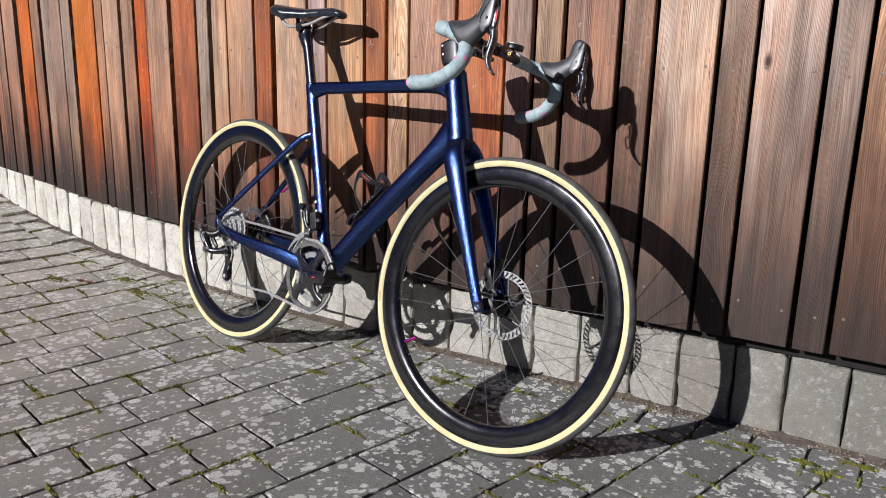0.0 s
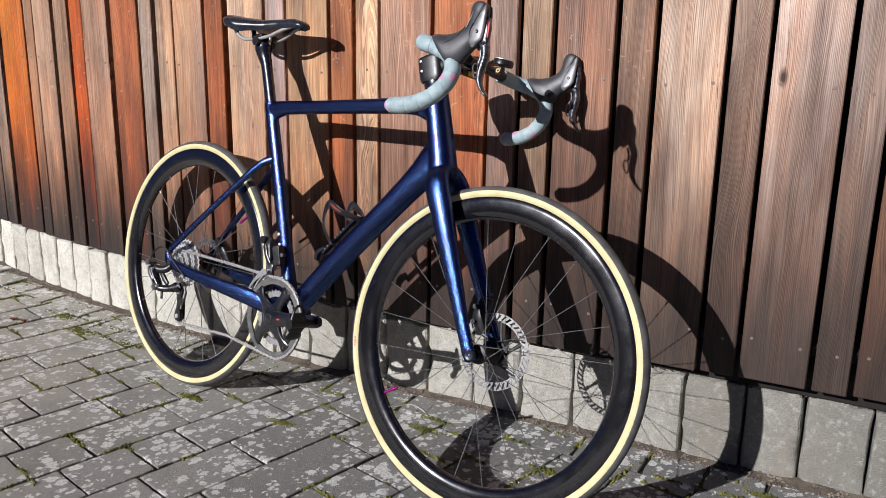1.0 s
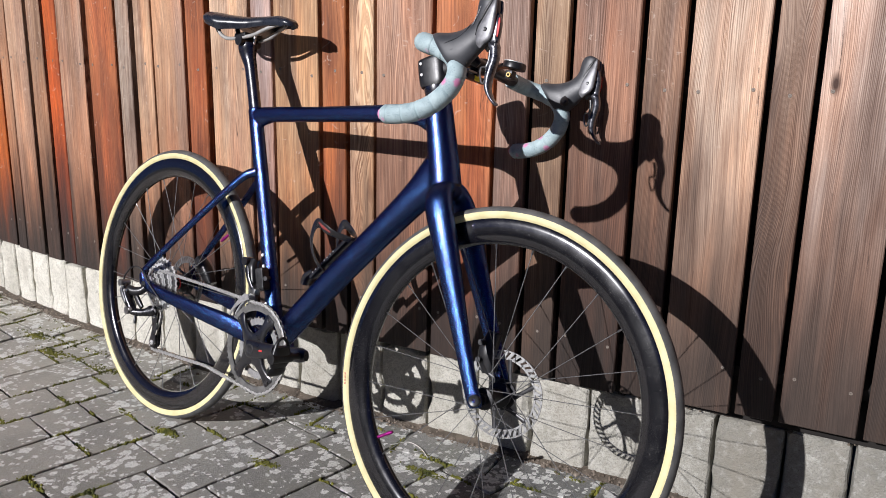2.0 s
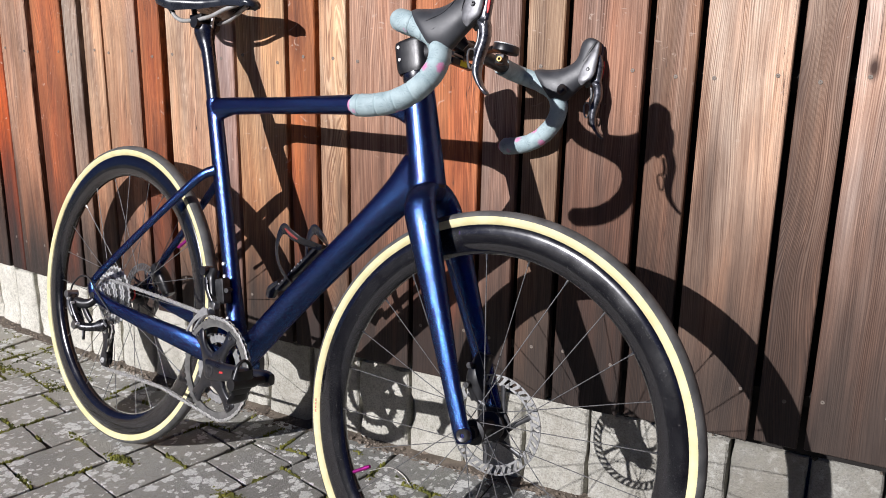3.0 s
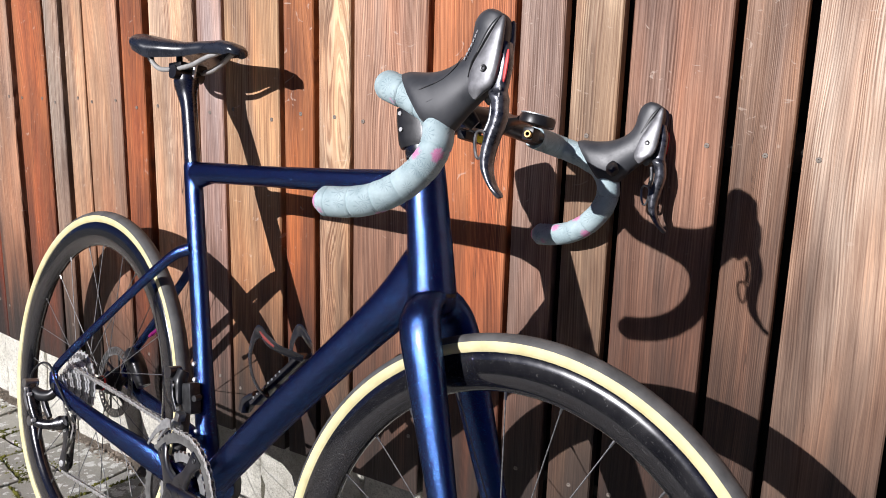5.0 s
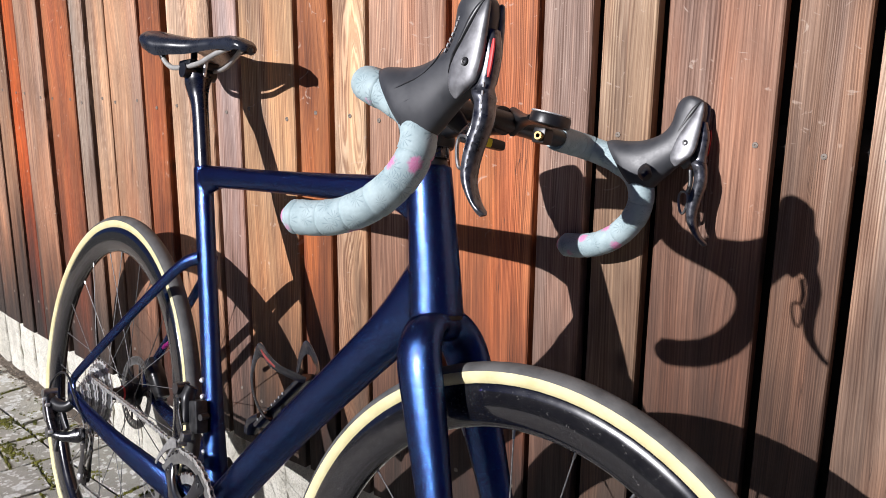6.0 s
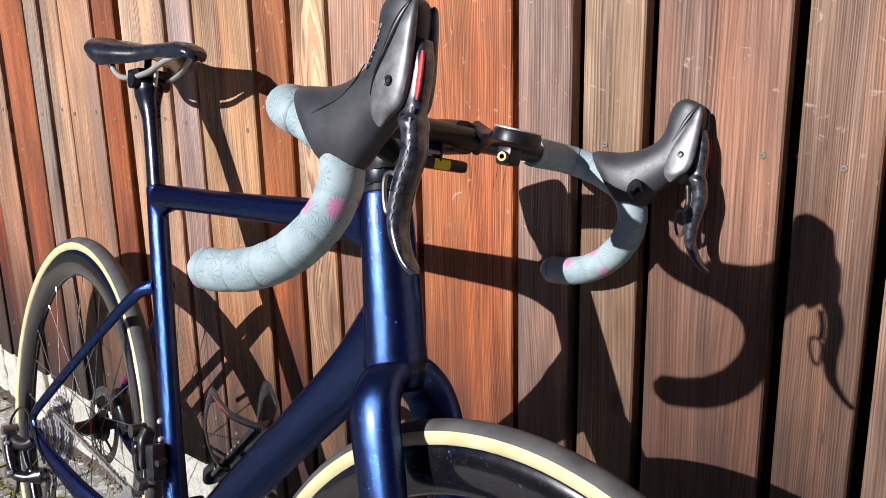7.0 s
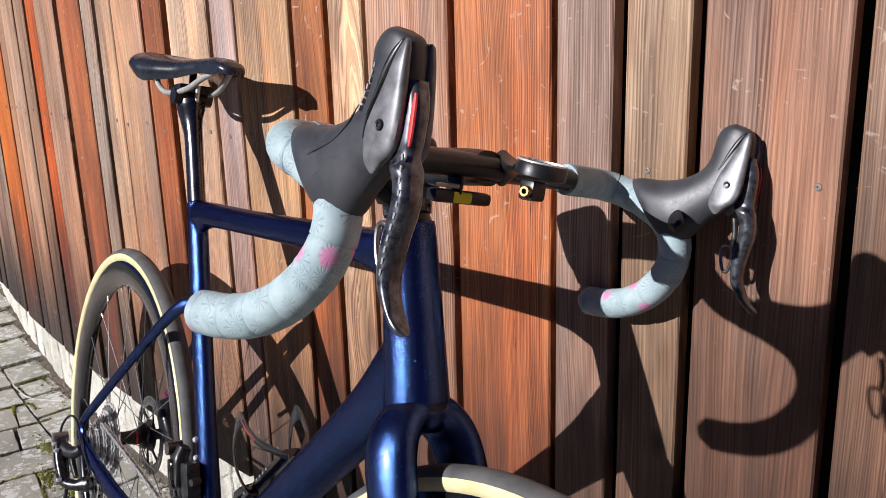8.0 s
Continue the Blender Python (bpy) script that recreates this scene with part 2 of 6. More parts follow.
def make_paint():
    """Dark violet lacquer full of small blue flakes that catch the sun over a wide angle."""
    n = Nodes("blue_flake_paint")
    v = n.coords()
    geo = n.add("ShaderNodeNewGeometry").outputs["Normal"]

    def tilted(cell, amount):
        tilt = n.add("ShaderNodeVectorMath", Vector=cell.outputs["Color"])
        tilt.operation = 'SUBTRACT'
        tilt.inputs[1].default_value = (0.5, 0.5, 0.5)
        scl = n.add("ShaderNodeVectorMath", Vector=tilt.outputs[0])
        scl.operation = 'SCALE'
        n.put(scl.inputs["Scale"], amount)
        return scl.outputs[0]

    fine = n.add("ShaderNodeTexVoronoi", Vector=v, Scale=3600.0)
    coarse = n.add("ShaderNodeTexVoronoi", Vector=v, Scale=760.0)
    lot = n.add("ShaderNodeSeparateColor", Color=fine.outputs["Color"])
    big_lot = n.add("ShaderNodeSeparateColor", Color=coarse.outputs["Color"])
    mixed = n.math('ADD', n.math('ADD', n.math('MULTIPLY', lot.outputs[0], 37.3), n.math('MULTIPLY', lot.outputs[1], 53.7)), n.math('MULTIPLY', lot.outputs[2], 71.9))
    dice, hue = n.math('FRACT', mixed), n.math('FRACT', n.math('MULTIPLY', mixed, 3.77))
    flake = n.grey(dice, 0.52, 0.54)
    spark = n.math('MULTIPLY', n.grey(n.math('FRACT', n.math('MULTIPLY', n.math('ADD', big_lot.outputs[2], big_lot.outputs[0]), 23.3)), 0.945, 0.95), n.grey(coarse.outputs["Distance"], 0.34, 0.26))
    total = n.add("ShaderNodeVectorMath", Vector=geo)
    total.operation = 'ADD'
    n.put(total.inputs[1], tilted(fine, n.math('MULTIPLY', flake, 0.37)))
    second = n.add("ShaderNodeVectorMath", Vector=total.outputs[0])
    second.operation = 'ADD'
    n.put(second.inputs[1], tilted(coarse, n.math('MULTIPLY', spark, 0.8)))
    nn = n.add("ShaderNodeVectorMath", Vector=second.outputs[0])
    nn.operation = 'NORMALIZE'
    tone = n.noise(v, 5.0, 2)
    ground = n.mix(n.grey(tone, 0.35, 0.65), (0.036, 0.008, 0.048), (0.040, 0.008, 0.044))
    col = n.mix(flake, ground, n.mix(hue, (0.018, 0.032, 0.135), (0.075, 0.300, 0.74)))
    col = n.mix(spark, col, (0.14, 0.34, 0.80))
    n.put(n.bsdf.inputs["Coat Normal"], geo)
    return n.done(Base_Color=col, Metallic=1.0, Roughness=n.mix(flake, (0.36, 0.36, 0.36), (0.27, 0.27, 0.27)), Specular_Tint=(0.16, 0.07, 0.30, 1.0), Normal=nn.outputs[0], Coat_Weight=0.32, Coat_Roughness=0.16)


def make_tape():
    """Pale printed tape: embossed stars of fine rays, a few frayed pink spots, soft soiling."""
    n = Nodes("bar_tape_print")
    v = n.coords()
    wob = n.add("ShaderNodeVectorMath", Vector=v)
    wob.operation = 'ADD'
    fray = n.add("ShaderNodeVectorMath", Vector=n.add("ShaderNodeTexNoise", Vector=v, Scale=240.0, Detail=3.0).outputs["Color"])
    fray.operation = 'SCALE'
    fray.inputs["Scale"].default_value = 0.008
    n.put(wob.inputs[1], fray.outputs[0])
    vor = n.add("ShaderNodeTexVoronoi", Vector=wob.outputs[0], Scale=38.0)
    spot = n.add("ShaderNodeSeparateColor", Color=vor.outputs["Color"]).outputs[1]
    pink = n.math('MULTIPLY', n.grey(spot, 0.67, 0.69), n.grey(vor.outputs["Distance"], 0.36, 0.24))
    star = n.add("ShaderNodeTexVoronoi", Vector=v, Scale=66.0)
    ray = n.add("ShaderNodeVectorMath", Vector=n.add("ShaderNodeMapping", Vector=v, Scale=(66, 66, 66)).outputs[0])
    ray.operation = 'SUBTRACT'
    n.put(ray.inputs[1], n.add("ShaderNodeMapping", Vector=star.outputs["Position"], Scale=(66, 66, 66)).outputs[0])
    d = n.add("ShaderNodeSeparateXYZ", Vector=ray.outputs[0])
    ang = n.math('ARCTAN2', d.outputs["Z"], n.math('ADD', d.outputs["X"], d.outputs["Y"]))
    line = n.grey(n.math('SINE', n.math('MULTIPLY', ang, 11.0)), -0.95, -0.45)
    line = n.math('MAXIMUM', line, n.grey(star.outputs["Distance"], 0.42, 0.52))
    blot = n.noise(v, 55.0, 4)
    col = n.mix(n.grey(blot, 0.35, 0.65), (0.31, 0.41, 0.43), (0.44, 0.55, 0.565))
    col = n.mix(n.math('MULTIPLY', n.math('SUBTRACT', 1.0, line), 0.42), col, (0.12, 0.19, 0.23))
    col = n.mix(n.math('MULTIPLY', pink, 0.85), col, (0.74, 0.22, 0.44))
    col = n.mix(n.grey(n.noise(v, 420.0, 3), 0.52, 0.72, 0.0, 0.35), col, (0.50, 0.62, 0.64))
    return n.done(Base_Color=col, Roughness=0.68, Normal=n.bump(line, 0.35, 0.0006))


def make_moss():
    n = Nodes("moss")
    v = n.coords()
    col = n.mix(n.grey(n.noise(v, 30.0, 4), 0.35, 0.65), (0.05, 0.058, 0.012), (0.24, 0.235, 0.035))
    return n.done(Base_Color=col, Roughness=0.95, Normal=n.bump(n.noise(v, 500.0, 3), 0.8, 0.003))


def make_ground():
    n = Nodes("joint_sand_and_yard")
    v = n.add("ShaderNodeNewGeometry").outputs["Position"]
    col = n.mix(n.grey(n.noise(v, 6.0, 5), 0.35, 0.65), (0.030, 0.028, 0.023), (0.062, 0.057, 0.046))
    col = n.mix(n.grey(n.noise(v, 16.0, 4), 0.5, 0.62), col, (0.06, 0.07, 0.022))
    return n.done(Base_Color=col, Roughness=0.95, Normal=n.bump(n.noise(v, 220.0, 4), 0.8, 0.004))


def make_rim():
    n = Nodes("carbon_rim")
    v = n.coords()
    big = n.noise(v, 22.0, 5, 0.65)
    dust = n.grey(n.noise(v, 130.0, 4, 0.7), 0.55, 0.75)
    fleck = n.grey(n.noise(v, 480.0, 2), 0.66, 0.72)
    col = n.mix(n.math('MULTIPLY', dust, 0.06), (0.005, 0.005, 0.007), (0.12, 0.115, 0.11))
    col = n.mix(n.math('MULTIPLY', fleck, 0.35), col, (0.30, 0.29, 0.27))
    return n.done(Base_Color=col, Roughness=n.grey(big, 0.35, 0.7, 0.17, 0.27), Coat_Weight=1.0, Coat_IOR=1.7, Coat_Roughness=n.grey(big, 0.3, 0.7, 0.05, 0.13))


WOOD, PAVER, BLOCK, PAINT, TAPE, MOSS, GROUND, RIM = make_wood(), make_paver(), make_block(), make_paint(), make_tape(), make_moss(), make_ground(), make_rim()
BACKING = worn("dark_backing", (0.012, 0.010, 0.009), (0.020, 0.017, 0.015), 8.0, 0.97)
SCREW = worn("screw_steel", (0.16, 0.13, 0.11), (0.30, 0.26, 0.22), 300.0, 0.55, 0.6)
TREAD = worn("tyre_rubber", (0.055, 0.055, 0.054), (0.11, 0.108, 0.104), 30.0, 0.62, 0, 0.35, 0.001)
WALL_TAN = worn("tyre_sidewall", (0.66, 0.58, 0.30), (0.78, 0.70, 0.40), 40.0, 0.55)
BLACK = worn("black_plastic", (0.008, 0.008, 0.009), (0.018, 0.018, 0.020), 60.0, 0.30, 0, 0.15, 0.0006)
CARBON = worn("gloss_carbon", (0.006, 0.006, 0.008), (0.014, 0.014, 0.018), 70.0, 0.25, 0.0, 0.05, 0.0004, 0.8)
HOOD = worn("hood_rubber", (0.034, 0.036, 0.041), (0.052, 0.054, 0.060), 50.0, 0.38, 0, 0.10, 0.0003)
LEATHER = worn("saddle_cover", (0.013, 0.016, 0.024), (0.022, 0.026, 0.037), 45.0, 0.22, 0, 0.08, 0.0003)
POST = worn("blue_black_lacquer", (0.005, 0.006, 0.013), (0.008, 0.009, 0.019), 60.0, 0.22, 0.0, 0.03, 0.0002, 1.0)
RAIL = worn("pale_grey_rail", (0.30, 0.295, 0.28), (0.42, 0.41, 0.39), 90.0, 0.45, 0.1, 0.1, 0.0003)
SILVER = worn("bright_steel", (0.72, 0.72, 0.72), (0.88, 0.88, 0.87), 160.0, 0.42, 0.8, 0.15, 0.0006)
GREY_ALLOY = worn("grey_alloy", (0.26, 0.26, 0.26), (0.38, 0.38, 0.375), 90.0, 0.30, 1.0, 0.15, 0.0006)
DARK_ALLOY = worn("dark_alloy", (0.035, 0.035, 0.037), (0.07, 0.07, 0.072), 90.0, 0.34, 0.6, 0.1, 0.0004)
CLAY_GREY = worn("matt_grey_shell", (0.12, 0.12, 0.125), (0.23, 0.23, 0.24), 90.0, 0.36, 0.35, 0.1, 0.0003)
PRINT = worn("worn_pale_print", (0.22, 0.22, 0.23), (0.36, 0.36, 0.36), 50.0, 0.5)
FADED_RED = worn("faded_red_print", (0.60, 0.20, 0.15), (0.66, 0.32, 0.22), 200.0, 0.6)
DULL_RED = worn("dull_red_print", (0.20, 0.025, 0.022), (0.30, 0.05, 0.045), 90.0, 0.5)
RED = worn("red_print", (0.62, 0.03, 0.03), (0.72, 0.05, 0.05), 50.0, 0.45)
YELLOW = worn("yellow_print", (0.80, 0.72, 0.02), (0.85, 0.78, 0.05), 50.0, 0.45)
MAGENTA = worn("magenta_anodised", (0.42, 0.02, 0.26), (0.55, 0.04, 0.34), 80.0, 0.28, 0.8)
ADDED_WALL = worn("added_wall_grey", (0.10, 0.097, 0.092), (0.17, 0.165, 0.155), 2.0, 0.9, 0, 0.6, 0.004, fine=120.0)
ROTOR = worn("brushed_rotor_steel", (0.20, 0.20, 0.20), (0.32, 0.32, 0.315), 120.0, 0.36, 0.9)
GRAVEL = worn("grit", (0.10, 0.075, 0.055), (0.30, 0.25, 0.20), 18.0, 0.9, 0, 0.4, 0.002)
EARTH = worn("brown_earth", (0.07, 0.055, 0.042), (0.16, 0.13, 0.10), 25.0, 0.95, 0, 0.9, 0.004, fine=260.0)
LEAF = worn("dry_leaf_brown", (0.20, 0.06, 0.02), (0.32, 0.11, 0.04), 90.0, 0.7)
CORD = worn("white_cord", (0.62, 0.60, 0.55), (0.75, 0.73, 0.68), 60.0, 0.8)

RING = worn("chainring_grey", (0.115, 0.113, 0.108), (0.19, 0.187, 0.178), 70.0, 0.46, 0.5)
CHAIN = worn("chain_steel", (0.50, 0.49, 0.47), (0.78, 0.77, 0.74), 300.0, 0.36, 0.9)
CAGE = worn("satin_cage_steel", (0.42, 0.42, 0.42), (0.56, 0.56, 0.55), 160.0, 0.40, 0.9)
MECH = worn("polished_black_alloy", (0.05, 0.05, 0.055), (0.10, 0.10, 0.105), 90.0, 0.22, 0.9, 0.05, 0.0003)
BLADE = worn("lacquered_carbon_blade", (0.020, 0.022, 0.032), (0.11, 0.112, 0.125), 150.0, 0.24, 0.5, 0.05, 0.0003, 0.8)
MAGENTA_SOFT = worn("pink_tape_end", (0.62, 0.22, 0.40), (0.72, 0.30, 0.48), 60.0, 0.6)
BRASS = worn("brass", (0.36, 0.24, 0.10), (0.46, 0.32, 0.14), 120.0, 0.5, 1.0)
SPOKE = worn("spoke_steel", (0.16, 0.16, 0.16), (0.30, 0.30, 0.30), 300.0, 0.58, 1.0)


# ---- mesh helpers ----
def mesh_of(bm, name, mat, smooth=True, angle=38):
    me = bpy.data.meshes.new(name)
    bm.normal_update()
    bm.to_mesh(me)
    bm.free()
    me.materials.append(mat)
    if smooth:
        me.polygons.foreach_set("use_smooth", [True] * len(me.polygons))
        me.set_sharp_from_angle(angle=radians(angle))
    return me


def part(name, bm, mat, parent=None, label="", smooth=True, angle=38, basis=None):
    ob = new(name, mesh_of(bm, name, mat, smooth, angle))
    if parent is not None:
        ob.parent = parent
    if basis is not None:
        ob.matrix_basis = basis
    return tagged(ob, label)


def spline(pts, steps):
    """Catmull-Rom through rows of numbers."""
    p = np.array(pts, float)
    if steps <= 1 or len(p) < 3:
        k = max(steps, 1)
        return np.concatenate([np.linspace(p[i], p[i + 1], k, endpoint=False) for i in range(len(p) - 1)] + [p[-1:]])
    q = np.vstack([2 * p[0] - p[1], p, 2 * p[-1] - p[-2]])
    out = []
    for i in range(1, len(q) - 2):
        a, b, c, d = q[i - 1:i + 3]
        for s in range(steps):
            t = s / steps
            out.append(0.5 * (2 * b + (c - a) * t + (2 * a - 5 * b + 4 * c - d) * t * t + (3 * b - a - 3 * c + d) * t ** 3))
    out.append(p[-1])
    return np.array(out)


def sweep(bm, rows, steps=6, n=18, side=(0, 1, 0), power=2.0, cap=True, closed=False):
    """A tube along rows of (x, y, z, half width along side, half height across); power above 2 squares the section."""
    r = spline(rows, steps)
    pts = r[:, :3]
    tang = np.gradient(pts, axis=0)
    if closed:
        tang[0] = tang[-1] = pts[1] - pts[-2]
    rings = []
    ref = np.array(side, float)
    for p, t, (a, b) in zip(pts, tang, r[:, 3:5]):
        t = t / np.linalg.norm(t)
        s = ref - t * (ref @ t)
        s /= np.linalg.norm(s)
        u = np.cross(t, s)
        ring = []
        for k in range(n):
            th = 2 * math.pi * k / n
            c, d = math.cos(th), math.sin(th)
            c = math.copysign(abs(c) ** (2 / power), c)
            d = math.copysign(abs(d) ** (2 / power), d)
            ring.append(bm.verts.new(p + s * a * c + u * b * d))
        rings.append(ring)
    for r0, r1 in zip(rings, rings[1:]):
        for k in range(n):
            bm.faces.new((r0[k], r0[(k + 1) % n], r1[(k + 1) % n], r1[k]))
    if cap and not closed:
        bm.faces.new(rings[0][::-1])
        bm.faces.new(rings[-1])
    return bm


def tube(pts, r, steps=6, n=10, side=(0, 1, 0.01)):
    return sweep(bmesh.new(), [(*p, r, r) for p in pts], steps, n, side)


def lathe(bm, profile, centre, axis=(0, 1, 0), segs=72, closed=True, start=0.0, arc=2 * math.pi):
    """Turns rows of (radius, along) about the axis through centre."""
    ax = Vector(axis).normalized()
    e1 = ax.orthogonal().normalized() if abs(ax.y) < 0.99 else Vector((1, 0, 0))
    e2 = ax.cross(e1)
    c = Vector(centre)
    full = arc > 6.28
    rings = []
    for k in range(segs if full else segs + 1):
        th = start + arc * k / segs
        d = e1 * math.cos(th) + e2 * math.sin(th)
        rings.append([bm.verts.new(c + d * r + ax * a) for r, a in profile])
    m = len(profile)
    for k in range(len(rings) if full else len(rings) - 1):
        r0, r1 = rings[k], rings[(k + 1) % len(rings)]
        for j in range(m if closed else m - 1):
            bm.faces.new((r0[j], r0[(j + 1) % m], r1[(j + 1) % m], r1[j]))
    bmesh.ops.recalc_face_normals(bm, faces=bm.faces)
    return bm


def rod(bm, a, b, r, n=8, r2=None):
    a, b = Vector(a), Vector(b)
    d = (b - a).normalized()
    e1 = d.orthogonal().normalized()
    e2 = d.cross(e1)
    r2 = r if r2 is None else r2
    ra = [bm.verts.new(a + (e1 * math.cos(2 * math.pi * k / n) + e2 * math.sin(2 * math.pi * k / n)) * r) for k in range(n)]
    rb = [bm.verts.new(b + (e1 * math.cos(2 * math.pi * k / n) + e2 * math.sin(2 * math.pi * k / n)) * r2) for k in range(n)]
    for k in range(n):
        bm.faces.new((ra[k], ra[(k + 1) % n], rb[(k + 1) % n], rb[k]))
    bm.faces.new(ra[::-1])
    bm.faces.new(rb)
    return bm


def block(bm, size, m=None, bevel=0.003, segs=2):
    """A bevelled box of that size, centred, placed by m."""
    made = bmesh.ops.create_cube(bm, size=1.0)["verts"]
    bmesh.ops.scale(bm, vec=size, verts=made)
    if bevel:
        edges = list({e for v in made for e in v.link_edges})
        made = list({v for f in bmesh.ops.bevel(bm, geom=edges, offset=bevel, segments=segs, affect='EDGES', profile=0.6)["faces"] for v in f.verts} | {v for v in made if v.is_valid})
    if m is not None:
        bmesh.ops.transform(bm, matrix=m, verts=made)
    return bm


def plate(bm, outline, y0, y1):
    """A flat plate: an outline of (x, z), between two y."""
    a = [bm.verts.new((x, y0, z)) for x, z in outline]
    b = [bm.verts.new((x, y1, z)) for x, z in outline]
    n = len(a)
    bm.faces.new(a)
    bm.faces.new(b[::-1])
    for k in range(n):
        bm.faces.new((a[k], b[k], b[(k + 1) % n], a[(k + 1) % n]))
    bmesh.ops.recalc_face_normals(bm, faces=bm.faces)
    return bm


def loft(bm, rows, yc, steps=6, n=26, power=2.4):
    """A body between two outlines: rows of (x, z) on one edge, (x, z) on the other, half width; an optional sixth number shifts it in y."""
    r = spline(rows, steps)
    rings = []
    for q in r:
        a, b, w = Vector((q[0], 0, q[1])), Vector((q[2], 0, q[3])), q[4]
        y = yc + (q[5] if len(q) > 5 else 0.0)
        ring = []
        for k in range(n):
            th = 2 * math.pi * k / n
            c, d = math.cos(th), math.sin(th)
            c = math.copysign(abs(c) ** (2 / power), c)
            d = math.copysign(abs(d) ** (2 / power), d)
            p = (a + b) / 2 + (b - a) / 2 * c
            ring.append(bm.verts.new((p.x, y + w * d, p.z)))
        rings.append(ring)
    for r0, r1 in zip(rings, rings[1:]):
        for k in range(n):
            bm.faces.new((r0[k], r0[(k + 1) % n], r1[(k + 1) % n], r1[k]))
    bm.faces.new(rings[0][::-1])
    bm.faces.new(rings[-1])
    bmesh.ops.recalc_face_normals(bm, faces=bm.faces)
    return bm

# ---- the wall of boards ----
WALL_Y = 2.111


def wall_y(x):
    """The face of the boards: straight, then bending slowly away."""
    return WALL_Y + 0.047 * max(0.0, -1.3 - x) ** 2


def plinth_y(x):
    return 2.178 + 0.047 * max(0.0, -1.3 - x) ** 2


def rise(x):
    """The paving climbs a little at that end."""
    return 0.020 * max(0.0, -2.3 - x) ** 2


def turn_at(f, x):
    return math.atan2(f(x + 0.05) - f(x - 0.05), 0.1)


# right and left edge of each board, and its colour
TAN, PALE, GREYED, REDDISH, ORANGE, BROWN, ASH, RUST, ROSY, SILVERED, FAWN, RUDDY, UMBER = (
    (0.51, 0.308, 0.188), (0.66, 0.455, 0.298), (0.38, 0.265, 0.21), (0.39, 0.132, 0.043),
    (0.60, 0.170, 0.020), (0.38, 0.20, 0.12), (0.48, 0.38, 0.315), (0.54, 0.105, 0.014),
    (0.42, 0.225, 0.138), (0.52, 0.42, 0.355), (0.68, 0.50, 0.37), (0.47, 0.165, 0.063), (0.36, 0.208, 0.135))
BOARDS = [
    (-3.640, -3.505, TAN), (-3.450, -3.330, ORANGE), (-3.322, -3.244, BROWN), (-3.214, -3.150, ASH), (-3.146, -3.043, GREYED), (-3.034, -2.962, ASH),
    (-2.932, -2.775, ORANGE), (-2.767, -2.716, TAN), (-2.708, -2.603, PALE), (-2.577, -2.503, TAN), (-2.490, -2.425, RUST), (-2.420, -2.296, TAN),
    (-2.276, -2.152, REDDISH), (-2.139, -2.084, ASH), (-2.062, -1.994, PALE), (-1.985, -1.868, TAN), (-1.855, -1.787, REDDISH), (-1.769, -1.642, PALE),
    (-1.632, -1.568, ASH), (-1.557, -1.425, TAN), (-1.413, -1.346, REDDISH), (-1.336, -1.270, PALE), (-1.263, -1.122, TAN), (-1.112, -0.974, RUDDY),
    (-0.964, -0.896, GREYED), (-0.883, -0.814, PALE), (-0.801, -0.672, UMBER), (-0.658, -0.587, UMBER), (-0.574, -0.441, FAWN), (-0.429, -0.360, GREYED),
    (-0.349, -0.216, SILVERED), (-0.204, -0.138, SILVERED), (-0.127, 0.008, ROSY), (0.022, 0.090, BROWN),
]
BOARD_TOP = 2.35


def board_foot(x):
    return float(np.interp(x, [-3.5, -2.7, -1.5, -0.84, -0.4, -0.1], [0.262, 0.242, 0.231, 0.230, 0.245, 0.253]))


def make_board(x0, x1, colour, parent, rng):
    xm, w = (x0 + x1) / 2, x1 - x0
    foot = board_foot(xm) + rng.uniform(-0.002, 0.002)
    bm = bmesh.new()
    h = BOARD_TOP - foot
    block(bm, (w, 0.022, h), pose(0, 0.011, h / 2), 0.002, 1)
    ob = part("board", bm, WOOD, parent, smooth=False)
    ob.matrix_basis = pose(xm, wall_y(xm) + rng.uniform(-0.0025, 0.0025), foot, 0, 0, math.degrees(turn_at(wall_y, xm)))
    k = rng.uniform(0.9, 1.1) * float(np.interp(xm, [-3.2, -2.7, -2.1, -1.7, -0.65, -0.5], [0.90, 0.76, 0.76, 1.0, 1.0, 1.2]))
    # the last number is how high the splash stain climbs
    high = float(np.interp(xm, [-3.0, -1.6, -0.9, -0.4, 0.0], [0.32, 0.40, 0.56, 0.92, 0.82])) * rng.uniform(0.85, 1.15)
    ob.color = (colour[0] * k, colour[1] * k * rng.uniform(0.95, 1.05), colour[2] * k * rng.uniform(0.92, 1.08), high)
    return ob, w, foot


def screw_mesh():
    bm = bmesh.new()
    lathe(bm, [(0.0004, -0.0002), (0.0010, -0.0007), (0.0026, -0.0005), (0.0030, 0.001)], (0, 0, 0), (0, 1, 0), 10, closed=False)
    return mesh_of(bm, "screw", SCREW)


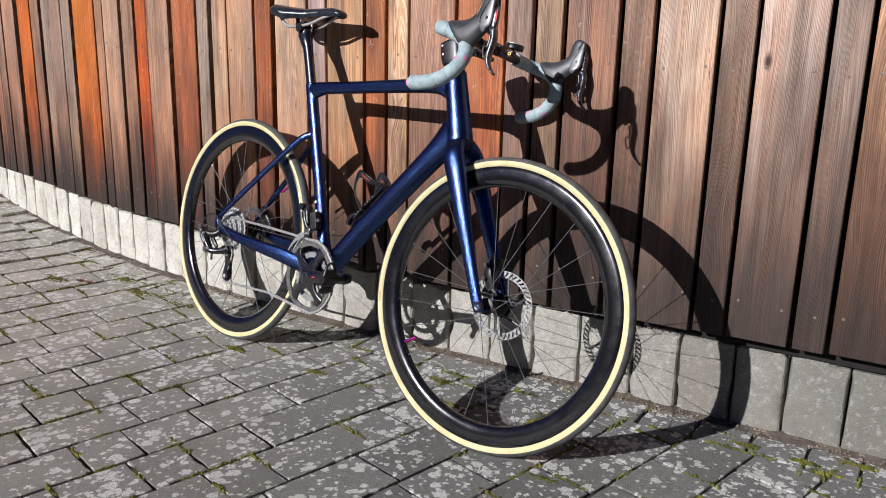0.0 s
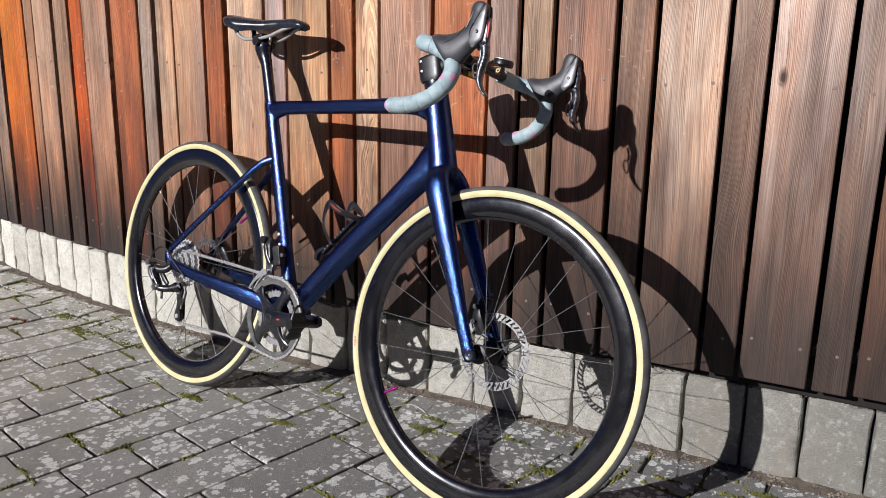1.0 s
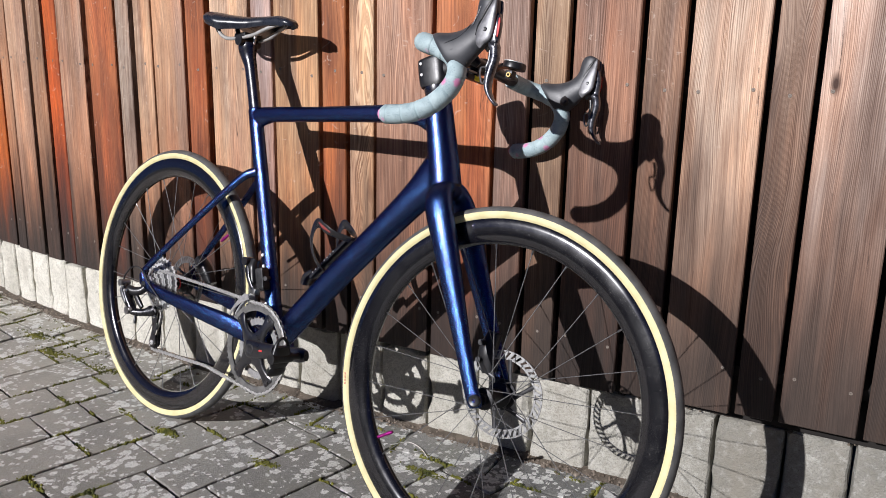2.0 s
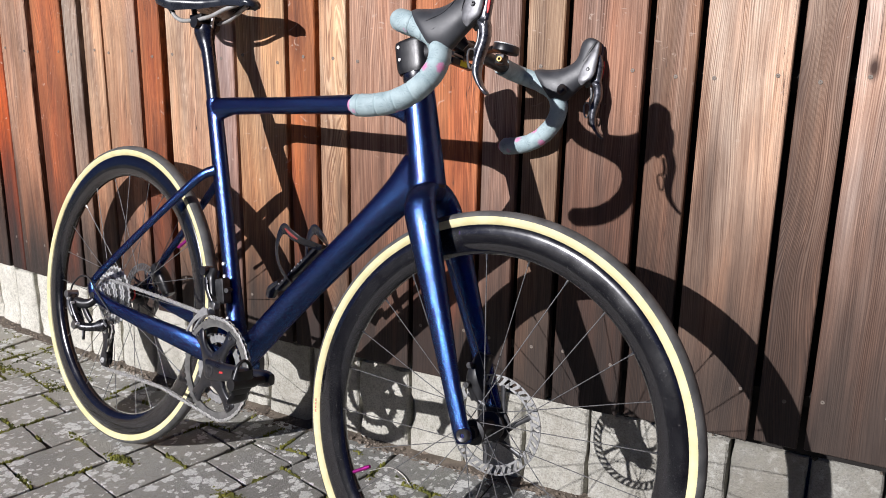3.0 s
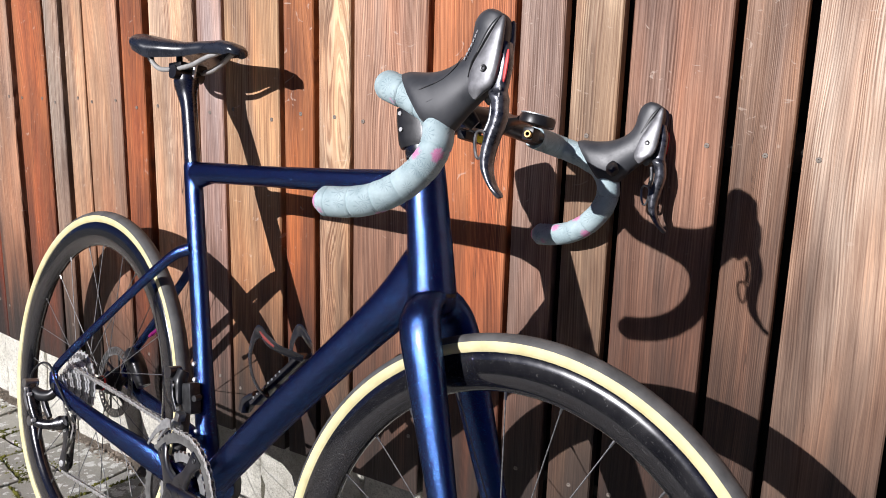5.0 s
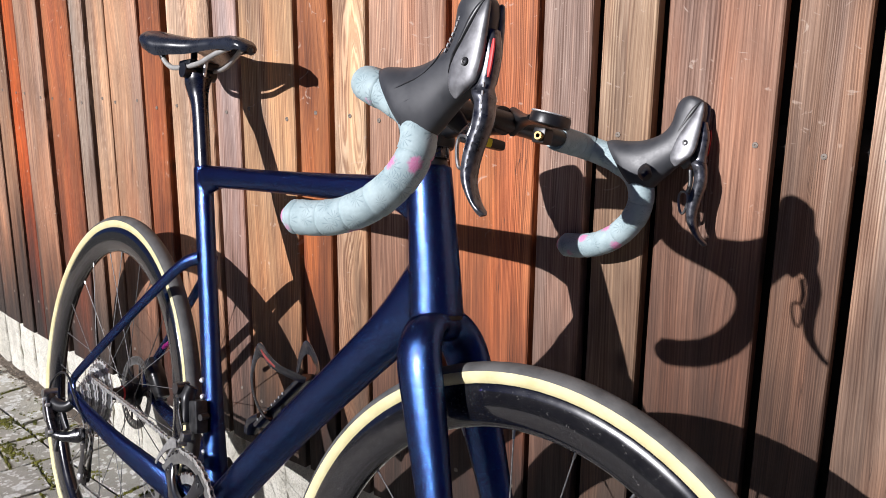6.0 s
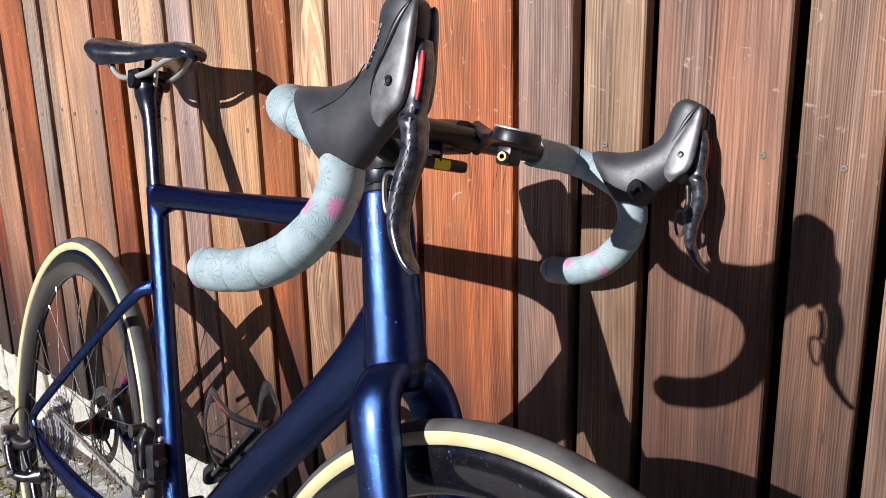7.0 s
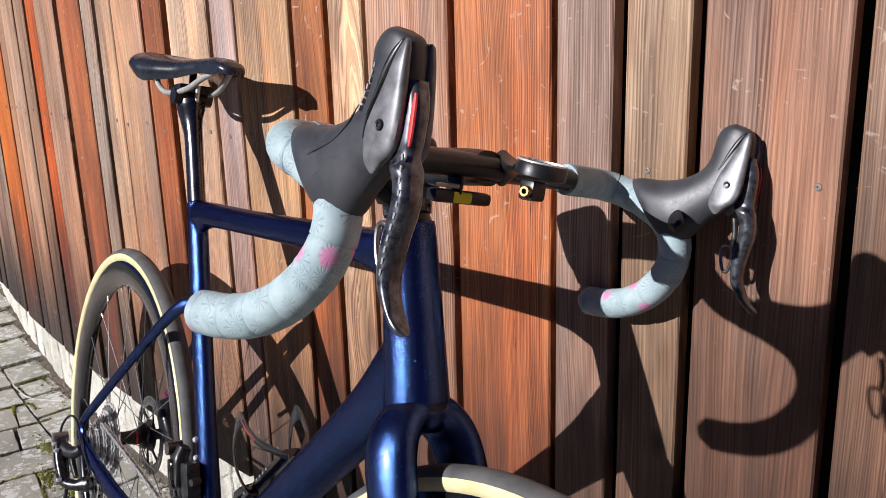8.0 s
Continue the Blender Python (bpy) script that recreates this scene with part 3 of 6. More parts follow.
rng = random.Random(4)
wall_north = tagged(new("wall_north"), "weathered cedar board wall with dark open gaps", "wall", kind="structure")
SCREW_MESH = screw_mesh()
x = BOARDS[0][0]
left = []
while x > -6.4:
    w = rng.choice((0.067, 0.13, 0.135))
    left.append((x - 0.014 - w, x - 0.014, rng.choice((TAN, PALE, GREYED, REDDISH, ORANGE, BROWN))))
    x -= w + 0.014
x = BOARDS[-1][1]
right = []
while x < 2.4:
    w = rng.choice((0.067, 0.13, 0.135))
    right.append((x + 0.013, x + 0.013 + w, rng.choice((TAN, PALE, GREYED, BROWN, ASH))))
    x += w + 0.013
for x0, x1, colour in left + BOARDS + right:
    board, w, foot = make_board(x0, x1, colour, wall_north, rng)
    if -3.3 < x0 < 0.1:
        for zz in (0.862, 0.335):
            for fx in ((-0.36, 0.36) if w > 0.1 else (rng.uniform(-0.1, 0.1),)):
                s = new("screw", SCREW_MESH)
                s.parent = board
                s.scale = (1.3, 1.0, 1.3)
                s.location = (fx * w, -0.0003, zz - foot + rng.uniform(-0.008, 0.008))

# battens and dark sheeting behind the boards
bm = bmesh.new()
xs = np.linspace(-6.5, 2.5, 61)
front, back = [], []
for x in xs:
    y = wall_y(x) + 0.062
    front.append((bm.verts.new((x, y, 0.212 + rise(x))), bm.verts.new((x, y, BOARD_TOP - 0.02))))
    back.append((bm.verts.new((x, y + 0.14, 0.212 + rise(x))), bm.verts.new((x, y + 0.14, BOARD_TOP - 0.02))))
for k in range(len(xs) - 1):
    bm.faces.new((front[k][0], front[k + 1][0], front[k + 1][1], front[k][1]))
    bm.faces.new((back[k][0], back[k][1], back[k + 1][1], back[k + 1][0]))
    bm.faces.new((front[k][1], front[k + 1][1], back[k + 1][1], back[k][1]))
    bm.faces.new((front[k][0], back[k][0], back[k + 1][0], front[k + 1][0]))
for k in (0, -1):
    bm.faces.new((front[k][0], front[k][1], back[k][1], back[k][0]))
bmesh.ops.recalc_face_normals(bm, faces=bm.faces)
part("sheeting", bm, BACKING, wall_north, "dark sheeting behind the boards", smooth=False)
for zz in (0.335, 0.862, 1.40, 1.95):
    bm = bmesh.new()
    sweep(bm, [(x, wall_y(x) + 0.042, zz, 0.0195, 0.025) for x in np.linspace(-6.4, 2.4, 23)], 1, 4, (0, 1, 0), 30.0)
    part("batten", bm, BACKING, wall_north, smooth=False)

# ---- the row of kerb blocks under the boards ----
plinth = tagged(new("plinth"), "row of pale concrete kerb blocks under the boards", "kerb", kind="structure")
JOINTS = [-3.64, -3.51, -3.39, -3.27, -3.16, -3.045, -2.935, -2.825, -2.715, -2.605, -2.495, -2.385, -2.24, -2.10, -1.965, -1.83, -1.695, -1.56, -1.425, -1.29, -1.155, -1.017,
          -0.880, -0.741, -0.594, -0.470, -0.336, -0.214, -0.080, 0.055, 0.19]
x = JOINTS[0]
while x > -6.4:
    x -= 0.12
    JOINTS.insert(0, x)
x = JOINTS[-1]
while x < 2.4:
    x += 0.135
    JOINTS.append(x)


def kerb_block(x0, x1, parent, rng):
    w, d, h = x1 - x0 - 0.0045, 0.13, 0.250
    bm = bmesh.new()
    block(bm, (w, d, h), pose(0, d / 2, h / 2), rng.uniform(0.0025, 0.0045), 1)
    bmesh.ops.subdivide_edges(bm, edges=[e for e in bm.edges if e.calc_length() > 0.03], cuts=7, use_grid_fill=True)
    mid = Vector((0, d / 2, h / 2))
    for v in bm.verts:
        q = Vector((v.co.x + x0 * 3.1, v.co.y, v.co.z))
        # broken edges: the nearer a corner, the more is knocked off
        e = sorted((w / 2 - abs(v.co.x), d / 2 - abs(v.co.y - mid.y), h / 2 - abs(v.co.z - mid.z)))[1]
        chip = max(0.0, 1 - e / 0.020) * (max(0.0, noise.noise(q * 38) + 0.20) * 0.012 + max(0.0, noise.noise(q * 13) - 0.05) * 0.022)
        v.co += (mid - v.co).normalized() * chip
        v.co += noise.noise_vector(q * 7) * 0.0020 + noise.noise_vector(q * 40) * 0.0012
    ob = part("kerb_block", bm, BLOCK, parent, angle=24)
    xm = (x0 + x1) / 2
    # block tone by place: palest at the -x end, darkest at the +x end
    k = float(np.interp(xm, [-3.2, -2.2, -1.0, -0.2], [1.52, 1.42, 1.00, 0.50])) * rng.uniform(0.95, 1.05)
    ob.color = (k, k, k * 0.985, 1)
    ob.matrix_basis = pose(xm, plinth_y(xm) + rng.uniform(-0.003, 0.003), -0.045 + rng.uniform(-0.004, 0.003) + rise(xm), rng.uniform(-0.8, 0.8), rng.uniform(-0.35, 0.35), math.degrees(turn_at(plinth_y, xm)))


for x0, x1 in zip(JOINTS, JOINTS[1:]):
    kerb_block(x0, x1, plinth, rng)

# ---- unseen plain wall added across from the boards: darkens reflections and fill light ----
bm = bmesh.new()
block(bm, (26.0, 0.25, 3.4), pose(-1.0, -9.0, 1.66), 0.01, 1)
bmesh.ops.subdivide_edges(bm, edges=[e for e in bm.edges if e.calc_length() > 20], cuts=12, use_grid_fill=True)
tagged(part("added_wall_south", bm, ADDED_WALL, smooth=False), "plain grey wall added across the yard, out of view, to dim reflections", "wall", kind="structure")

# ---- ground and paving ----
bm = bmesh.new()
g = [-400.0, -60.0, -12.0, -6.0, -3.0, 0.0, 3.0, 8.0, 60.0, 400.0]
grid = [[bm.verts.new((gx, gy, -0.0062)) for gx in g] for gy in g]
for j in range(len(g) - 1):
    for i in range(len(g) - 1):
        bm.faces.new((grid[j][i], grid[j][i + 1], grid[j + 1][i + 1], grid[j + 1][i]))
tagged(part("ground", bm, GROUND, smooth=False), "dark sandy ground under and around the paving", "ground", kind="structure")
pavement = tagged(new("pavement"), "worn grey concrete block paving with lichen and mossy joints", "paving", kind="structure")

U = Vector((math.cos(radians(75.5)), math.sin(radians(75.5))))   # along the strips
V = Vector((math.cos(radians(-14.5)), math.sin(radians(-14.5))))  # across them
PITCH, V0 = 0.1515, -2.108
KNOWN = {-3: [0.931], -2: [1.026], -1: [0.929], 0: [0.759, 0.885, 1.031], 1: [0.699, 0.944, 1.101, 1.222, 1.478], 2: [0.764, 0.882, 1.052, 1.284, 1.575],
         3: [0.954, 1.113, 1.48], 4: [1.054, 1.294], 5: [1.232], 7: [1.5]}
BORDER = 0.128  # depth of the course along the wall


def edge_y(x):
    return plinth_y(x) - BORDER


def clip(poly):
    """Keeps the part of a paver in front of the border course."""
    out = []
    n = len(poly)
    for k in range(n):
        p, q = poly[k], poly[(k + 1) % n]
        fp, fq = edge_y(p.x) - 0.004 - p.y, edge_y(q.x) - 0.004 - q.y
        if fp >= 0:
            out.append(p)
        if fp * fq < 0:
            t = fp / (fp - fq)
            out.append(p + (q - p) * t)
    return out


def paver_any(bm, poly, z, cham=0.0015, at=Vector((0, 0))):
    mid = sum(poly, Vector((0, 0))) / len(poly)
    # worn outline: each edge is broken up and nibbled
    worn_edge = []
    for k in range(len(poly)):
        p, q = poly[k], poly[(k + 1) % len(poly)]
        m = max(1, int((q - p).length / 0.014))
        for i in range(m):
            c = p + (q - p) * (i / m)
            bite = max(0.0, noise.noise(Vector((c.x * 37 + at.x * 37, c.y * 37 + at.y * 37, 2.0))) + 0.1) * 0.0050 + max(0.0, noise.noise(Vector((c.x * 110 + at.x * 110, c.y * 110 + at.y * 110, 7.0)))) * 0.0022
            worn_edge.append(c + (mid - c).normalized() * (bite + (0.0015 if i == 0 else 0.0)))
    poly = worn_edge
    n = len(poly)
    lo = [bm.verts.new((p.x, p.y, z - 0.05)) for p in poly]
    rim = [bm.verts.new((p.x, p.y, z - cham * 0.8)) for p in poly]
    hi = []
    for p in poly:
        q = p + (mid - p).normalized() * cham * (1.4 + noise.noise(Vector(((p.x + at.x) * 60, (p.y + at.y) * 60, 5.0))))
        hi.append(bm.verts.new((q.x, q.y, z + noise.noise(Vector((q.x * 7, q.y * 7, 0))) * 0.0012)))
    for k in range(n):
        j = (k + 1) % n
        bm.faces.new((lo[k], lo[j], rim[j], rim[k]))
        bm.faces.new((rim[k], rim[j], hi[j], hi[k]))
    bm.faces.new(hi)


pavers = []
joint_spots = []
prng = random.Random(11)
for k in range(-22, 26):
    known = sorted(KNOWN.get(k, []))
    start = known[0] if known else prng.uniform(0.7, 0.9)
    cuts = [start]
    while cuts[0] > -2.2:
        cuts.insert(0, cuts[0] - prng.choice((0.122, 0.16, 0.16, 0.242)))
    for u in known[1:]:
        cuts.append(u)
    while cuts[-1] < 3.6:
        cuts.append(cuts[-1] + prng.choice((0.122, 0.16, 0.16, 0.242)))
    va = V0 + k * PITCH
    for u0, u1 in zip(cuts, cuts[1:]):
        j = 0.0024
        cs = []
        for uu, vv in ((u0 + j, va + j), (u0 + j, va + PITCH - j), (u1 - j, va + PITCH - j), (u1 - j, va + j)):
            p = U * uu + V * vv
            p += Vector((prng.uniform(-1, 1), prng.uniform(-1, 1))) * 0.0022
            cs.append(p)
        cs = [cs[0], cs[1], cs[2], cs[3]]
        if not (-5.2 < cs[0].x < 1.6):
            continue
        poly = clip(cs)
        joint_spots.append((U * u0 + V * (va + prng.random() * PITCH), V.copy()))
        joint_spots.append((U * (u0 + prng.random() * (u1 - u0)) + V * va, U.copy()))
        if len(poly) >= 3:
            area = abs(sum(poly[i].cross(poly[(i + 1) % len(poly)]) for i in range(len(poly)))) / 2
            if area > 0.0012:
                pavers.append((poly, prng.uniform(-0.0012, 0.0012)))
x = -5.2
BORDER_CUTS = [-0.527, -0.395, -0.264, -0.140, -0.025]
while x < 1.6:
    near = [c for c in BORDER_CUTS if x + 0.05 < c < x + 0.2]
    nx = near[0] if near else x + prng.choice((0.122, 0.16, 0.16, 0.242))
    if -0.69 < nx < -0.53 and not near:
        nx = -0.527
    j = 0.003
    poly = [Vector((x + j, edge_y(x))), Vector((nx - j, edge_y(nx))), Vector((nx - j, plinth_y(nx) + 0.02)), Vector((x + j, plinth_y(x) + 0.02))]
    pavers.append((poly, prng.uniform(-0.0012, 0.0012)))
    joint_spots.append((Vector((nx, edge_y(nx) + prng.random() * BORDER)), Vector((0, 1))))
    joint_spots.append((Vector((x + prng.random() * (nx - x), edge_y(x))), Vector((1, 0))))
    x = nx
HEART = Vector((-1.35, 1.55))
pavers.sort(key=lambda p: (sum(p[0], Vector((0, 0))) / len(p[0]) - HEART).length)
rest = bmesh.new()
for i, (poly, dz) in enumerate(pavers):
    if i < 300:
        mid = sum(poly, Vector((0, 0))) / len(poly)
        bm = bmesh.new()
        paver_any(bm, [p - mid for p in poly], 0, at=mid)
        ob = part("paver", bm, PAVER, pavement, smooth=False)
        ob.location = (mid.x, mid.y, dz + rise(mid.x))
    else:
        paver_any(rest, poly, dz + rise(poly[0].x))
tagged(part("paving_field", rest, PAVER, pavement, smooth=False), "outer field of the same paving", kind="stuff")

# ---- the bicycle ----
BIKE = Matrix.Translation((-1.7932, 1.8973, 0.0)) @ pose(0, 0, 0, 0, 0, -11.15) @ pose(0, 0, 0, -10.7, 0, 0)
bicycle = tagged(new("bicycle"), "dark blue metallic road bicycle leaning against the board wall", "bicycle")
bicycle.matrix_basis = BIKE
HEAD = Vector((0.837, 0, 0.70))
STEER_AXIS = Vector((-math.cos(radians(73.5)), 0, math.sin(radians(73.5))))
STEER = Matrix.Translation(HEAD) @ Matrix.Rotation(radians(7.0), 4, STEER_AXIS) @ Matrix.Translation(-HEAD)
BB = (0.416, 0.278)
REAR, FRONT = Vector((0, 0, 0.338)), Vector((1.009, 0, 0.3355))


def fp(name, bm, mat, label="", parent=None, **kw):
    """A part of the steered front end, or a piece of such a part."""
    if parent is None:
        return part(name, bm, mat, bicycle, label, basis=STEER, **kw)
    return part(name, bm, mat, parent, label, **kw)


def melt(ob, voxel, turns):
    """Runs crossing tubes together into one moulded body."""
    m = ob.modifiers.new("join", 'REMESH')
    m.mode, m.voxel_size, m.use_smooth_shade = 'VOXEL', voxel, True
    m = ob.modifiers.new("soften", 'SMOOTH')
    m.factor, m.iterations = 0.5, turns
    return ob


# frame
bm = bmesh.new()
sweep(bm, [(0.432, 0, 0.275, 0.024, 0.024), (0.400, 0, 0.372, 0.017, 0.020), (0.352, 0, 0.512, 0.0140, 0.0195), (0.300, 0, 0.663, 0.0140, 0.0195), (0.268, 0, 0.757, 0.0140, 0.019), (0.2545, 0, 0.797, 0.0140, 0.019)], 6, 24)
sweep(bm, [(0.258, 0, 0.777, 0.0130, 0.018), (0.300, 0, 0.7855, 0.014, 0.0175), (0.45, 0, 0.7965, 0.0165, 0.016), (0.62, 0, 0.809, 0.0185, 0.017), (0.74, 0, 0.817, 0.020, 0.020), (0.795, 0, 0.812, 0.020, 0.030)], 6, 24, power=2.6)
sweep(bm, [(0.262, 0, 0.740, 0.008, 0.004), (0.283, 0, 0.768, 0.010, 0.012), (0.335, 0, 0.778, 0.008, 0.004)], 5, 12)
sweep(bm, [(0.428, 0, 0.292, 0.032, 0.022), (0.470, 0, 0.340, 0.029, 0.024), (0.575, 0, 0.4565, 0.027, 0.0250), (0.70, 0, 0.585, 0.027, 0.0255), (0.775, 0, 0.662, 0.026, 0.030), (0.825, 0, 0.716, 0.026, 0.042)], 7, 26, power=2.5)
sweep(bm, [(0.816, 0, 0.760, 0.014, 0.008), (0.811, 0, 0.734, 0.018, 0.018), (0.797, 0, 0.704, 0.021, 0.026), (0.770, 0, 0.666, 0.020, 0.020)], 5, 16)
sweep(bm, [(0.8398, 0, 0.6885, 0.0308, 0.0306), (0.829, 0, 0.727, 0.0292, 0.0296), (0.815, 0, 0.775, 0.0280, 0.0276), (0.802, 0, 0.819, 0.0268, 0.0260), (0.7925, 0, 0.851, 0.0255, 0.0248)], 6, 32)
rod(bm, (BB[0], -0.043, BB[1]), (BB[0], 0.043, BB[1]), 0.0235, 28)
frame_ob = melt(part("frame", bm, PAINT, bicycle, "glossy dark blue carbon frame with metallic flakes"), 0.0022, 7)
for s in (-1, 1):
    bm = bmesh.new()
    sweep(bm, [(0.300, s * 0.010, 0.657, 0.009, 0.011), (0.265, s * 0.026, 0.634, 0.0075, 0.0095), (0.16, s * 0.046, 0.536, 0.0065, 0.0085), (0.05, s * 0.062, 0.432, 0.0065, 0.0085), (-0.012, s * 0.069, 0.372, 0.0055, 0.009), (-0.012, s * 0.070, 0.350, 0.005, 0.012)], 6, 14)
    part("seat_stay", bm, PAINT, frame_ob)
    bm = bmesh.new()
    sweep(bm, [(-0.020, s * 0.071, 0.362, 0.005, 0.009), (-0.006, s * 0.071, 0.341, 0.006, 0.014), (0.030, s * 0.069, 0.3335, 0.0065, 0.0130), (0.085, s * 0.066, 0.3265, 0.0075, 0.0140), (0.20, s * 0.062, 0.3190, 0.0085, 0.0175), (0.31, s * 0.050, 0.3105, 0.010, 0.0215), (0.405, s * 0.030, 0.294, 0.012, 0.022)], 6, 16, power=2.4)
    part("chain_stay", bm, PAINT, frame_ob)
    bm = bmesh.new()
    rod(bm, (0, s * 0.066, 0.338), (0, s * 0.0775, 0.338), 0.0085, 18)
    part("axle_end", bm, DARK_ALLOY, frame_ob)
for x0, z0 in ((0.3975, 0.372), (0.374, 0.452), (0.3665, 0.476)):
    bm = bmesh.new()
    lathe(bm, [(0.0005, 0.004), (0.003, 0.0038), (0.0042, 0.002), (0.0042, -0.003)], (x0 - 0.003, -0.0150, z0), (0.25, -1, 0), 12, closed=False)
    part("bolt", bm, SILVER, frame_ob)

# seat post and saddle
bm = bmesh.new()
sweep(bm, [(0.262, 0, 0.775, 0.0125, 0.0165), (0.2540, 0, 0.797, 0.0125, 0.0165), (0.2345, 0, 0.852, 0.0125, 0.0162), (0.2195, 0, 0.892, 0.0130, 0.0165), (0.2090, 0, 0.912, 0.0155, 0.0200), (0.2020, 0, 0.930, 0.0200, 0.0245), (0.2000, 0, 0.942, 0.0205, 0.0240)], 6, 20)
seat_post = part("seat_post", bm, POST, bicycle, "glossy blue-black carbon seat post")
bm = bmesh.new()
rod(bm, (0.2000, -0.028, 0.946), (0.2000, 0.028, 0.946), 0.012, 16)
block(bm, (0.040, 0.052, 0.012), pose(0.200, 0, 0.957, 0, -6, 0), 0.003)
part("clamp", bm, BLACK, seat_post)
for xa, xb in ((0.172, 0.178), (0.224, 0.220)):
    bm = bmesh.new()
    rod(bm, (xa, 0, 0.964), (xb, 0, 0.925), 0.0034, 10)
    part("clamp_bolt", bm, SILVER, seat_post)


def saddle_row(x):
    """Half width, top height and drop of the edge at x."""
    t = (x - 0.084) / (0.358 - 0.084)
    w = np.interp(t, [0, 0.012, 0.04, 0.12, 0.25, 0.40, 0.55, 0.70, 0.85, 0.94, 0.98, 1.0], [0.016, 0.036, 0.056, 0.0715, 0.0730, 0.058, 0.038, 0.026, 0.0225, 0.020, 0.015, 0.006])
    z = np.interp(t, [0, 0.1, 0.3, 0.5, 0.7, 0.85, 0.95, 1.0], [1.004, 1.009, 1.003, 0.9985, 1.002, 1.004, 0.998, 0.990])
    d = np.interp(t, [0, 0.1, 0.3, 0.5, 0.7, 0.9, 1.0], [0.012, 0.032, 0.041, 0.030, 0.023, 0.023, 0.010])
    return w, z, d


saddle = None
bm = bmesh.new()
rings = []
for x in np.concatenate([np.linspace(0.084, 0.112, 6), np.linspace(0.122, 0.337, 30), np.linspace(0.342, 0.358, 6)]):
    w, z, d = saddle_row(x)
    ring = []
    for k in range(25):
        a = -1 + 2 * k / 24
        th = abs(a) * radians(112)
        y = math.copysign(w * min(1.0, math.sin(th)) ** 0.75 if th < radians(90) else w * (1 - 0.10 * (th - radians(90)) / radians(22)), a)
        fall = d * ((1 - math.cos(th)) / (1 - math.cos(radians(112)))) ** 1.25
        groove = 0.003 * math.exp(-(a / 0.12) ** 2) * (0.11 < x < 0.32)
        ring.append(bm.verts.new((x, y, z - fall - groove)))
    for k in range(13):
        a = 1 - 2 * k / 12
        ring.append(bm.verts.new((x, a * w * 0.84, z - d + 0.002 + (1 - abs(a) ** 4) * d * 0.5)))
    rings.append(ring)
for r0, r1 in zip(rings, rings[1:]):
    n = len(r0)
    for k in range(n):
        bm.faces.new((r0[k], r1[k], r1[(k + 1) % n], r0[(k + 1) % n]))
bm.faces.new(rings[0])
bm.faces.new(rings[-1][::-1])
bmesh.ops.recalc_face_normals(bm, faces=bm.faces)
saddle = part("saddle", bm, LEATHER, bicycle, "slim black saddle with a smooth cover", angle=60)
for s in (-1, 1):
    bm = tube([(0.116, s * 0.030, 0.976), (0.124, s * 0.027, 0.963), (0.138, s * 0.024, 0.9535), (0.160, s * 0.022, 0.9495), (0.215, s * 0.022, 0.9535), (0.250, s * 0.021, 0.9600), (0.282, s * 0.017, 0.9730), (0.318, s * 0.009, 0.986)], 0.0043, 6, 12)
    part("rail", bm, RAIL, saddle, "pale grey saddle rail")
    bm = bmesh.new()
    sweep(bm, [(0.106, s * 0.034, 0.984, 0.006, 0.006), (0.116, s * 0.030, 0.975, 0.0058, 0.0058), (0.123, s * 0.0275, 0.9645, 0.0052, 0.0052)], 4, 10)
    part("rail_socket", bm, BLACK, saddle)


PRINT_AT = 187.0


